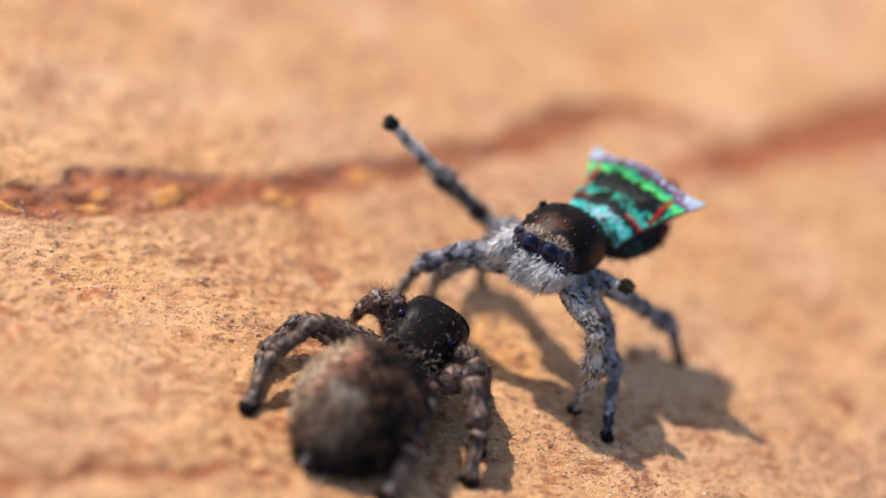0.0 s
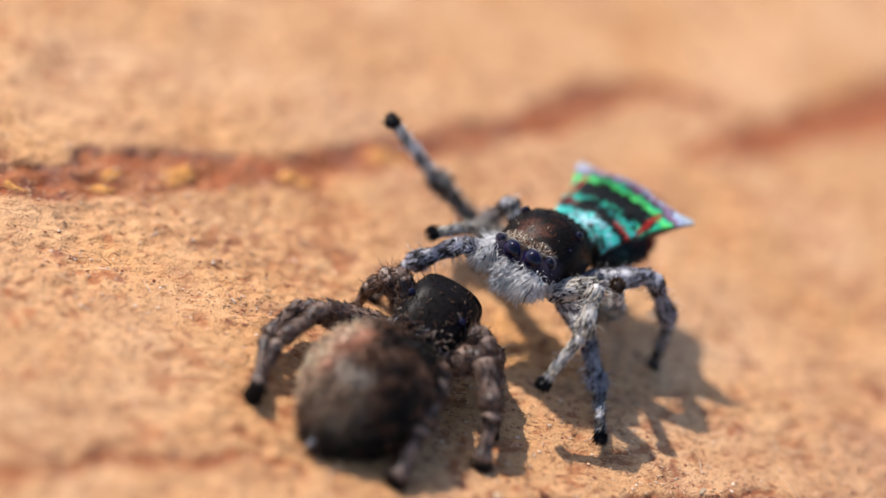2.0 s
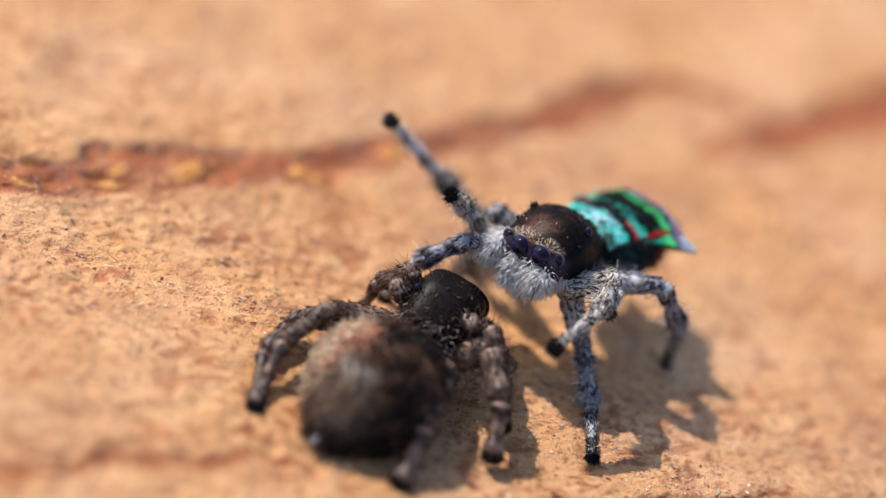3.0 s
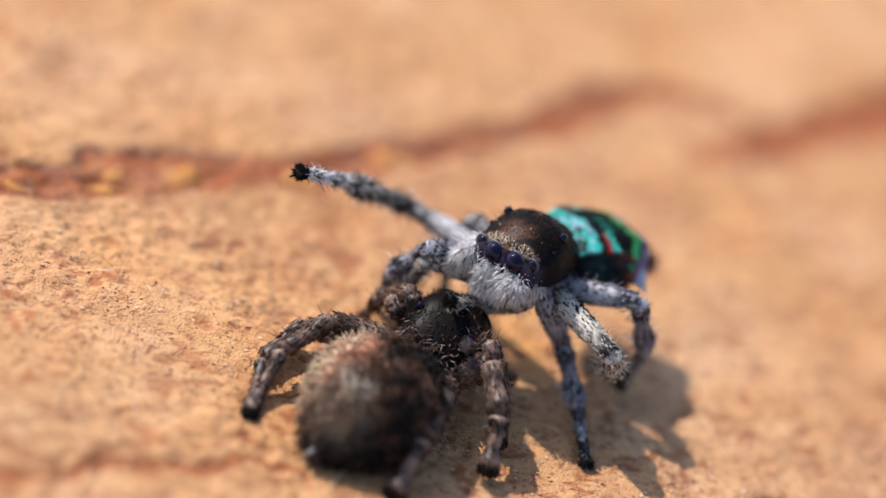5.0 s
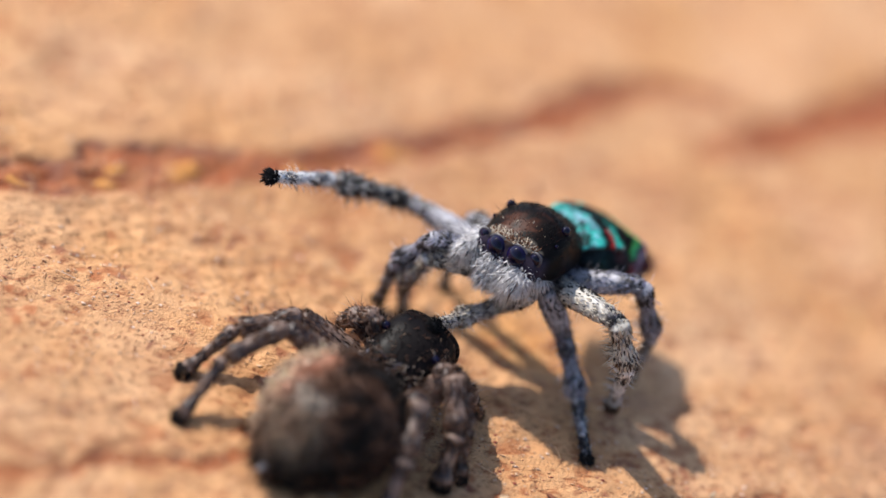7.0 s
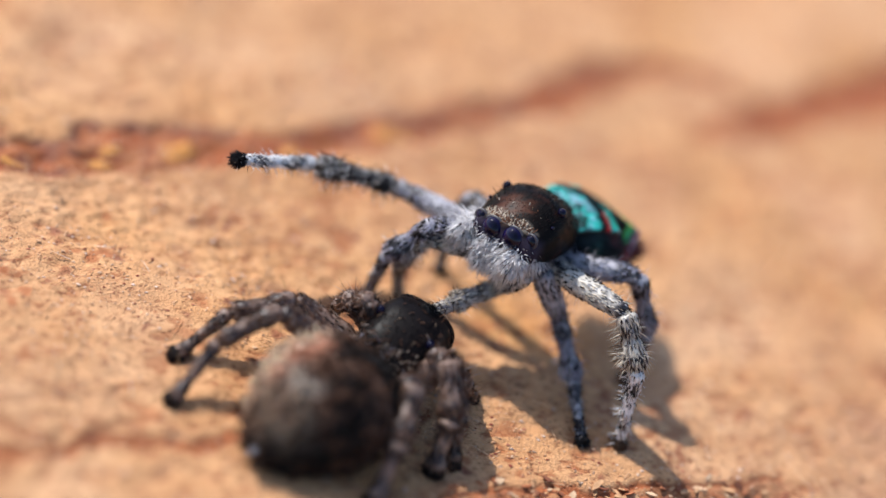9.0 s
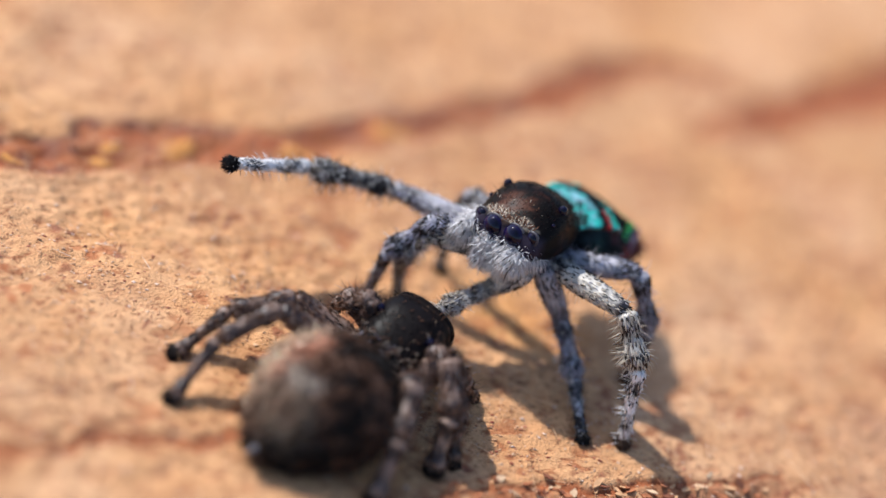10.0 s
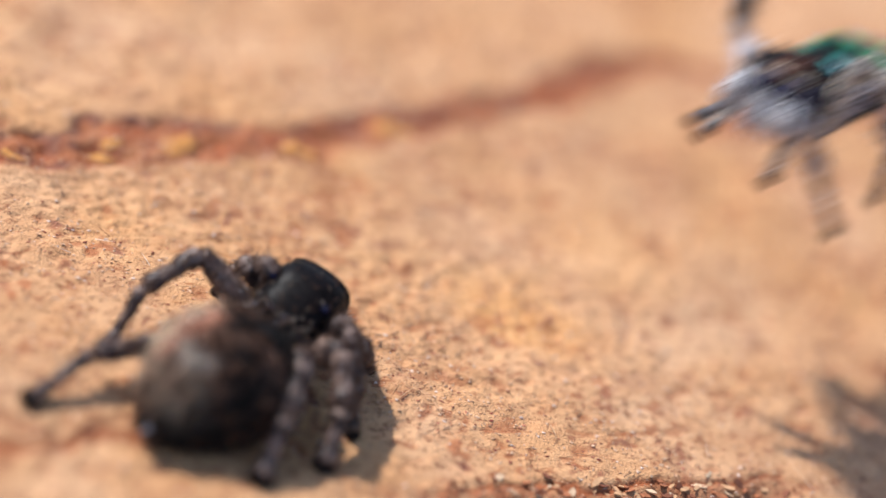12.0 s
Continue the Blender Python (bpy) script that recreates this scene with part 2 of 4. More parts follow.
LEDGE = [(1.2, -7.3, 0.05, 0.04), (2.8, -6.25, 0.09, 0.06), (3.8, -5.55, 0.1, 0.07), (4.65, -4.92, 0.09, 0.06), (6.3, -3.95, 0.06, 0.04)]


def along(line, x, y):
    """Signed distance from a line, with its half width and depth there."""
    best = np.full(x.shape, 1e9)
    width, depth, side = np.full(x.shape, 0.1), np.zeros(x.shape), np.zeros(x.shape)
    for (ax, ay, aw, ad), (bx, by, bw, bd) in zip(line, line[1:]):
        dx, dy = bx - ax, by - ay
        u = np.clip(((x - ax) * dx + (y - ay) * dy) / (dx * dx + dy * dy), 0, 1)
        ex, ey = x - ax - u * dx, y - ay - u * dy
        d = np.hypot(ex, ey)
        k = d < best
        best = np.where(k, d, best)
        width = np.where(k, aw + u * (bw - aw), width)
        depth = np.where(k, ad + u * (bd - ad), depth)
        side = np.where(k, np.sign(dx * ey - dy * ex), side)
    return best * np.where(side == 0, 1, side), width, depth


def ground_height(x, y):
    """Height and the three marks of the bark."""
    x, y = np.asarray(x, float), np.asarray(y, float)
    jx = x + 0.16 * bumps(x, y, 0.55, 11) + 0.07 * bumps(x, y, 0.18, 12)
    jy = y + 0.16 * bumps(x, y, 0.55, 13) + 0.07 * bumps(x, y, 0.18, 14)
    z = 0.10 * bumps(x, y, 3.1, 1) + 0.04 * bumps(x, y, 1.1, 2) + 0.022 * bumps(x, y, 0.42, 3)
    rough = 0.5 + 0.5 * bumps(x, y, 1.9, 4)
    z += rough * (0.035 * bumps(x, y, 0.21, 5) + 0.04 * bumps(x, y, 0.12, 6))
    rust, amber, grime = np.zeros(x.shape), np.zeros(x.shape), np.zeros(x.shape)
    for line, edge in ((FISSURE, 0.2), (BRANCH, 0.25), (NEAR_LINE, 0.06), (LEDGE, 0.05)):
        d, w, h = along(line, jx, jy)
        k = 1 - step(w - edge, w + edge * 0.4, np.abs(d))
        floor_bumps = 0.16 * bumps(x, y, 0.5, 21) + 0.08 * bumps(x, y, 0.2, 22)
        if line is FISSURE or line is BRANCH:
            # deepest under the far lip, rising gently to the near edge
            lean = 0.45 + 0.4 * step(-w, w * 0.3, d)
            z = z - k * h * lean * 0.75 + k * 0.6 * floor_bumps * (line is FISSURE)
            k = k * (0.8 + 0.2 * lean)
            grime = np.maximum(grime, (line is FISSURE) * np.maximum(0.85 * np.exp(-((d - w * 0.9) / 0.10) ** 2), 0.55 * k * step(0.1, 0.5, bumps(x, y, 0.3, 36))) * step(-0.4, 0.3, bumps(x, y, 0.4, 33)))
        else:
            z = z - k * h * (1 + 1.2 * floor_bumps)
            if line is LEDGE:
                # broken off on its near side, with a fibrous face
                drop = step(0.06, -0.5, d) * step(-2.2, -0.4, d) * step(0.8, 2.0, x) * step(7.0, 5.5, x)
                z = z - drop * (0.18 + 0.06 * bumps(0.85 * x + 0.53 * y, 0.2 * y, 0.07, 23))
                k = np.maximum(k, 0.9 * step(0.08, 0.0, d) * step(-0.75, -0.3, d) * step(0.8, 2.0, x) * step(7.0, 5.5, x) * (0.65 + 0.35 * bumps(0.85 * x + 0.53 * y, 0.2 * y, 0.06, 24)))
        seam = line is FISSURE or line is BRANCH
        worn = 0.8 + 0.2 * step(-0.35, 0.15, bumps(x, y, 0.45, 34) + 0.5 * bumps(x, y, 0.15, 35)) if seam else 1.0
        rust = np.maximum(rust, np.clip(k * np.clip(0.8 + 2 * h, 0, 1.0) * worn + 0.12 * seam * (1 - step(w, w + 0.25, np.abs(d))), 0, 1))
        if line is FISSURE:
            blob = k * step(0.32, 0.55, bumps((0.75 * x + 0.66 * y) / 1.7, 0.75 * y - 0.66 * x, 0.42, 37)) * step(3, -1, x) * step(-0.9, -0.4, d / w) * step(0.8, 0.4, d / w)
            blob = 0.2 * blob
            for bx, by, long, broad in AMBERS:
                ux, uy = 0.75 * (jx - bx) + 0.66 * (jy - by), 0.75 * (jy - by) - 0.66 * (jx - bx)
                blob = np.maximum(blob, 1 - step(0.7, 1.25, np.hypot(ux / long, uy / broad)))
            amber = np.maximum(amber, blob)
            z = z + 0.07 * blob
    rust = rust * (1 - 0.9 * amber)
    # flecks: clusters of dark red grains
    fleck = step(0.35, 0.8, bumps(x, y, 0.2, 41) * 0.6 + bumps(x, y, 0.11, 42) * 0.5 + 0.35 * bumps(x, y, 1.3, 43))
    dense = np.exp(-(((x + 3.4) / 1.1) ** 2 + ((y + 3.2) / 0.7) ** 2))
    fleck = np.maximum(fleck, dense * step(0.1, 0.6, bumps(x, y, 0.13, 44) + 0.3 * bumps(x, y, 0.4, 45)))
    # the grain of the bark: long flakes and fine cracks
    gx, gy = (0.87 * x + 0.49 * y) / 4, 0.87 * y - 0.49 * x
    grain = 0.6 * bumps(gx, gy, 0.13, 55) + 0.4 * bumps(gx, gy, 0.3, 56)
    z = z + 0.012 * step(-0.1, 0.15, grain) * rough
    grit = step(0.3, 0.6, 0.55 * bumps(gx * 1.6, gy, 0.12, 47) + 0.35 * bumps(x, y, 0.3, 48) + 0.35 * bumps(x, y, 1.1, 49))
    rust = np.maximum(rust, np.maximum(0.75 * fleck, 0.55 * grit))
    z = z - 0.02 * grit
    grime = np.maximum(grime, 0.6 * fleck * step(0.0, 0.7, bumps(x, y, 0.33, 46)))
    # soft brown spots
    blotch = step(0.42, 0.8, bumps(x, y, 0.36, 57) + 0.35 * bumps(x, y, 0.13, 58))
    grime = np.maximum(grime, 0.34 * blotch * step(-0.3, 0.4, bumps(x, y, 1.5, 59)))
    z = z - 0.02 * blotch
    # orange bounced light beneath the male, painted into the bark's colour
    spot = np.exp(-(((x - 1.3) / 1.3) ** 2 + ((y + 2.5) / 1.1) ** 2) ** 2)
    amber = np.maximum(amber, 0.4 * spot * step(-0.8, 0.0, bumps(x, y, 0.9, 51)))
    amber = np.maximum(amber, 0.16 * step(0.2, 0.9, bumps(x, y, 2.4, 52)))
    # a broad brown stain to the right
    stain = step(4.6, 8.2, x + 0.35 * (-y - 2) + 0.9 * bumps(x, y, 1.6, 53)) * step(2.0, -1.5, y)
    grime = np.maximum(grime, 0.45 * stain * (0.6 + 0.4 * bumps(x, y, 0.7, 54)))
    z = z - 0.05 * spot + 0.09
    return z, rust, amber, grime


def spaced(lo, hi, far, fine, grow=1.35):
    mid = list(np.arange(lo, hi, fine))
    left, right, s = [], [], fine
    a, b = lo, mid[-1]
    while a > -far or b < far:
        s *= grow
        a, b = a - s, b + s
        left.append(a), right.append(b)
    return np.array(left[::-1] + mid + right)


def build_ground():
    xs, ys = spaced(-9.5, 10.5, 900, 0.05), spaced(-11.5, 13.0, 900, 0.05)
    X, Y = np.meshgrid(xs, ys)
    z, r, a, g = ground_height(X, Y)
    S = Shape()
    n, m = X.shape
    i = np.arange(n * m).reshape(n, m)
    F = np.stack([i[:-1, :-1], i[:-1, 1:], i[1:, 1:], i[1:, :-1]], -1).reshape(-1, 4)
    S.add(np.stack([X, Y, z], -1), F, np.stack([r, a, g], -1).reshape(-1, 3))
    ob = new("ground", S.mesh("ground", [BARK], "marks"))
    return tagged(ob, "weathered tan bark slab with a rust-red fissure and dark flecks", "bark", kind="structure")


GROUND = build_ground()


def height(x, y):
    return float(ground_height(np.array([x]), np.array([y]))[0][0])


def build_crumbs():
    """Loose grains, flakes and fibres on the bark."""
    rng = np.random.default_rng(3)
    S = Shape()
    n = 34000
    x, y = rng.uniform(-8.5, 9, n), rng.uniform(-9.5, 4, n)
    keep = bumps(x, y, 1.4, 81) + 0.6 * bumps(x, y, 0.5, 82) + rng.normal(0, 0.5, n) > -0.1
    x, y = x[keep], y[keep]
    n = len(x)
    z = ground_height(x, y)[0]
    size = np.minimum(0.0115 * np.exp(rng.normal(0.05, 0.5, n)), 0.024)
    tint = picks_of(rng, n, [(6, (0.60, 0.335, 0.18)), (4.5, (0.66, 0.41, 0.25)), (2.5, (0.46, 0.19, 0.11)), (0.7, (0.27, 0.075, 0.05)), (1.2, (0.76, 0.55, 0.42))])
    dirs = np.array([(1, 0, 0), (0, 1, 0), (-1, 0, 0), (0, -1, 0), (0, 0, 1), (0, 0, -1)], float)
    V = dirs[None] * np.array([1.7, 1, 1]) * (size[:, None, None] * rng.uniform(0.6, 1.5, (n, 6, 1))) + rng.normal(0, 0.25, (n, 6, 3)) * size[:, None, None]
    a = rng.normal(0.5, 0.5, n)
    ca, sa = np.cos(a)[:, None], np.sin(a)[:, None]
    V = np.stack([V[..., 0] * ca - V[..., 1] * sa, V[..., 0] * sa + V[..., 1] * ca, V[..., 2] * 0.55], -1)
    V += np.stack([x, y, z + 0.4 * size], -1)[:, None]
    F = np.array([(0, 1, 4), (1, 2, 4), (2, 3, 4), (3, 0, 4), (1, 0, 5), (2, 1, 5), (3, 2, 5), (0, 3, 5)])
    S.add(V.reshape(-1, 3), (F[None] + (np.arange(n) * 6)[:, None, None]).reshape(-1, 3), np.repeat(tint, 6, 0))
    # thin flakes, thick about the broken ledge
    m = 130
    x = rng.uniform(1.0, 6.5, m)
    y = -7.45 + 0.62 * (x - 1.0) + rng.normal(0, 0.13, m)
    z = ground_height(x, y)[0]
    size = rng.uniform(0.025, 0.08, m)
    a = np.linspace(0, 2 * np.pi, 7, endpoint=False)
    ring = np.stack([np.cos(a), np.sin(a)], -1)[None] * size[:, None, None] * rng.uniform(0.55, 1.3, (m, 7, 1)) * np.array([1.5, 0.7])
    turn = rng.normal(0.55, 0.5, m)
    ca, sa = np.cos(turn)[:, None], np.sin(turn)[:, None]
    rx, ry = ring[..., 0] * ca - ring[..., 1] * sa, ring[..., 0] * sa + ring[..., 1] * ca
    tx, ty = rng.normal(0, 0.3, (2, m, 1))
    rz = rx * tx + ry * ty + z[:, None] + 0.03
    top = np.stack([rx + x[:, None], ry + y[:, None], rz], -1)
    V = np.concatenate([top, top - np.array([0, 0, 0.02])], 1).reshape(-1, 3)
    tint = np.repeat(picks_of(rng, m, [(3, (0.40, 0.15, 0.07)), (2, (0.58, 0.33, 0.17)), (1, (0.68, 0.46, 0.28)), (1, (0.24, 0.09, 0.05))]), 14, 0)
    base = S.count
    S.add(V, np.zeros((0, 4), int), tint)
    for i in range(m):
        o = base + i * 14
        S.f.append(tuple(range(o, o + 7))), S.f.append(tuple(range(o + 13, o + 6, -1)))
        S.f.extend([(o + k, o + 7 + k, o + 7 + (k + 1) % 7, o + (k + 1) % 7) for k in range(7)])
        S.m.extend([0] * 9)
    m = 200
    x, y = rng.uniform(-8, 8, m), rng.uniform(-8.5, 2, m)
    z = ground_height(x, y)[0]
    a = rng.uniform(0, 6.283, m)
    flow = np.stack([np.cos(a), np.sin(a), 0.05 + 0 * a], -1)
    hairs(S, np.stack([x, y, z + 0.02], -1), np.repeat([[0, 0, 1.0]], m, 0), flow, rng.uniform(0.15, 0.6, m), 0.008,
          picks_of(rng, m, [(3, (0.75, 0.5, 0.3)), (2, (0.35, 0.12, 0.06)), (1, (0.9, 0.75, 0.6))]), rng, 1, 0.1, 0.12, 0.3)
    ob = new("bark_crumbs", S.mesh("bark_crumbs", [GRAIN, HAIR], smooth=False))
    return tagged(ob, "loose tan and rust-red bark grains and fibres", "bark crumbs", kind="stuff")


def picks_of(rng, n, rows):
    w = np.array([r[0] for r in rows], float)
    return np.array([r[1] for r in rows])[rng.choice(len(rows), n, p=w / w.sum())]


GRAIN = tint_material("bark_grain", 0.85, 0.1, 9000.0, 0.00001, 0.3)
build_crumbs()


# ---- spiders: shared building ----
def mix(a, b, k):
    return np.asarray(a, float) * (1 - k) + np.asarray(b, float) * k


def picks(rng, n, rows):
    """n tints drawn from rows of (weight, tint)."""
    w = np.array([r[0] for r in rows], float)
    return np.array([r[1] for r in rows])[rng.choice(len(rows), n, p=w / w.sum())]


WHITE, GREY, BLACK = (0.95, 0.93, 0.93), (0.48, 0.465, 0.50), (0.016, 0.014, 0.016)
CREAM, UMBER, LILAC_GREY = (0.88, 0.80, 0.68), (0.12, 0.075, 0.05), (0.60, 0.59, 0.72)


def segment(name, length, radii, tint, hair_rows, n, long, rng, fringe=None, tip=None, stripes=0, thick=1.0):
    """One leg segment along +x; radii: rows of (share of the length, radius)."""
    S = Shape()
    radii = [(u, r * thick) for u, r in radii]
    prof = [(u * length, r, r, -r) for u, r in radii]
    prof = [(-0.02 * length, 0.02, 0.02, -0.02)] + prof + [(length * 1.005, 0.01, 0.01, -0.01)]
    V, F = add_loft(S, prof, tint, rings=22, sides=16, rough=0.012, seed=int(rng.integers(99)))
    keep = None
    P, Nn = roots(V, F, n, rng, keep)
    c = picks(rng, n, hair_rows)
    if stripes:
        dark = np.sin(P[:, 0] / length * stripes * 6.283 + 1.5 * bumps(P[:, 1] * 3, P[:, 2] * 3, 0.3, 3)) > 0.45
        c[dark] = np.where(rng.random((dark.sum(), 1)) < 0.85, np.array(BLACK) * 1.5, c[dark])
    hairs(S, P, Nn, (1, 0, 0), long * 0.75, rng.choice([0.008, 0.012, 0.016], n), c, rng, spread=0.12, lift=0.16)
    k = n // 12
    P, Nn = roots(V, F, k, rng)
    hairs(S, P, Nn, (1, 0, 0), long * 1.8, 0.0045, picks(rng, k, hair_rows), rng, spread=0.25, lift=0.75)
    if fringe:
        count, size, colours = fringe
        P, Nn = roots(V, F, count, rng, lambda q: np.clip(-q[:, 2] / max(r for _, r in radii), 0, 1) ** 2 + 0.01)
        hairs(S, P, Nn, (0.4, 0, -0.7), size, 0.008, picks(rng, count, colours), rng, spread=0.22, lift=0.6)
    if tip is not None:
        ball(S, (length * 0.97, 0, 0), radii[-1][1] * (1.3 if fringe else 1.2), tip, 0, 8, 12, (1.3, 1, 1))
        P, Nn = roots(V, F, 260, rng, lambda q: step(0.88, 0.93, q[:, 0] / length) + 1e-6)
        hairs(S, P, Nn, (1, 0, 0), 0.13, 0.013, tip, rng, spread=0.15, lift=0.4)
    return S.mesh(name, [CUTICLE, HAIR])


def leg_tint(light, dark, bands, length, seed, tip_dark=0.0):
    def tint(V):
        q = np.sin(V[:, 0] / length * bands * 6.283 + seed) + 0.9 * bumps(V[:, 0] * 2, V[:, 1] * 2 + V[:, 2] * 3, 0.25, seed)
        k = step(0.1, 0.9, q)[:, None]
        k = np.maximum(k, tip_dark * step(0.86, 0.93, V[:, 0] / length)[:, None])
        return mix(light, dark, k)
    return tint


def frame_of(at, way, up):
    x = way.normalized()
    y = up.cross(x)
    if y.length < 1e-6:
        y = Vector((0, 1, 0)).cross(x)
    y.normalize()
    z = x.cross(y)
    m = Matrix((x, y, z)).transposed().to_4x4()
    m.translation = at
    return m


def bend_leg(hip, foot, sizes, up, bend=28.0):
    """Frames of the three segments of a leg from hip to foot, the knee standing towards up."""
    a, b, c = sizes
    e = math.sqrt(b * b + c * c + 2 * b * c * math.cos(radians(bend)))
    d = foot - hip
    dist = min(max(d.length, abs(a - e) + 0.03), 0.992 * (a + e))
    way = d.normalized()
    out = (up - way * up.dot(way)).normalized()
    ca = max(-1, min(1, (a * a + dist * dist - e * e) / (2 * a * dist)))
    knee = hip + way * (a * ca) + out * (a * math.sqrt(1 - ca * ca))
    end = hip + way * dist
    way2 = (end - knee).normalized()
    out2 = (out - way2 * out.dot(way2))
    if out2.length < 1e-4:
        out2 = way.copy()
        out2 = out2 - way2 * out2.dot(way2)
    out2.normalize()
    cb = max(-1, min(1, (b * b + e * e - c * c) / (2 * b * e)))
    ankle = knee + way2 * (b * cb) + out2 * (b * math.sqrt(1 - cb * cb))
    return frame_of(hip, knee - hip, out), frame_of(knee, ankle - knee, out), frame_of(ankle, end - ankle, out)


def between(rows, t):
    """Linear between rows of (seconds, values...)."""
    ts = [r[0] for r in rows]
    return [float(np.interp(t, ts, [r[k] for r in rows])) for k in range(1, len(rows[0]))]


def foot_at(rows, t):
    """A foot's place: rows with z 0 stand on the bark, and steps between them are lifted."""
    x, y, z = between(rows, t)
    for p, q in zip(rows, rows[1:]):
        if p[0] <= t <= q[0]:
            u = (t - p[0]) / (q[0] - p[0])
            on_p, on_q = p[3] == 0, q[3] == 0
            far = math.dist(p[1:], q[1:])
            if on_p and on_q:
                z = height(x, y) + 0.03 + (0.3 * math.sin(math.pi * u) if far > 0.25 else 0)
            elif on_p:
                z += (height(p[1], p[2]) + 0.03) * (1 - u)
            elif on_q:
                z += (height(q[1], q[2]) + 0.03) * u
            break
    return Vector((x, y, z))


TIMES = [k / 10 for k in range(121)]


def scaled(m):
    m = m.copy()
    m.translation = m.translation * MM
    return m


class Spider:
    def __init__(self, root, eye):
        self.root, self.eye, self.legs, self.face = root, Vector(eye), {}, None

    def add_leg(self, key, hip, sizes, meshes, label=""):
        femur = part("leg", meshes[0], self.root, label)
        tibia = part("tibia", meshes[1], femur)
        tarsus = part("tarsus", meshes[2], femur)
        self.legs[key] = (Vector(hip), sizes, femur, tibia, tarsus)

    def body(self, rows, t):
        ex, ey, ez, yaw, pitch, roll = between(rows, t)
        turn = Matrix.Rotation(radians(yaw), 4, "Z") @ Matrix.Rotation(radians(-pitch), 4, "Y") @ Matrix.Rotation(radians(roll), 4, "X")
        return Matrix.Translation(Vector((ex, ey, ez)) - turn.to_3x3() @ self.eye) @ turn

    def key(self, rows, feet, hints):
        walk(self.root, [(t, scaled(self.body(rows, t))) for t in TIMES])
        for key, (hip, sizes, femur, tibia, tarsus) in self.legs.items():
            one, two, three = [], [], []
            for t in TIMES:
                b = self.body(rows, t)
                h = b @ hip
                f = foot_at(feet[key], t)
                side = b.to_3x3() @ Vector((0, 1 if key[0] == "L" else -1, 0))
                up = Vector((0, 0, 1)) + 0.35 * side
                if key in hints:
                    up = Vector(between(hints[key], t))
                m1, m2, m3 = bend_leg(h, f, sizes, up)
                inv = m1.inverted()
                one.append((t, scaled(b.inverted() @ m1)))
                two.append((t, scaled(inv @ m2)))
                three.append((t, scaled(inv @ m3)))
            walk(femur, one), walk(tibia, two), walk(tarsus, three)


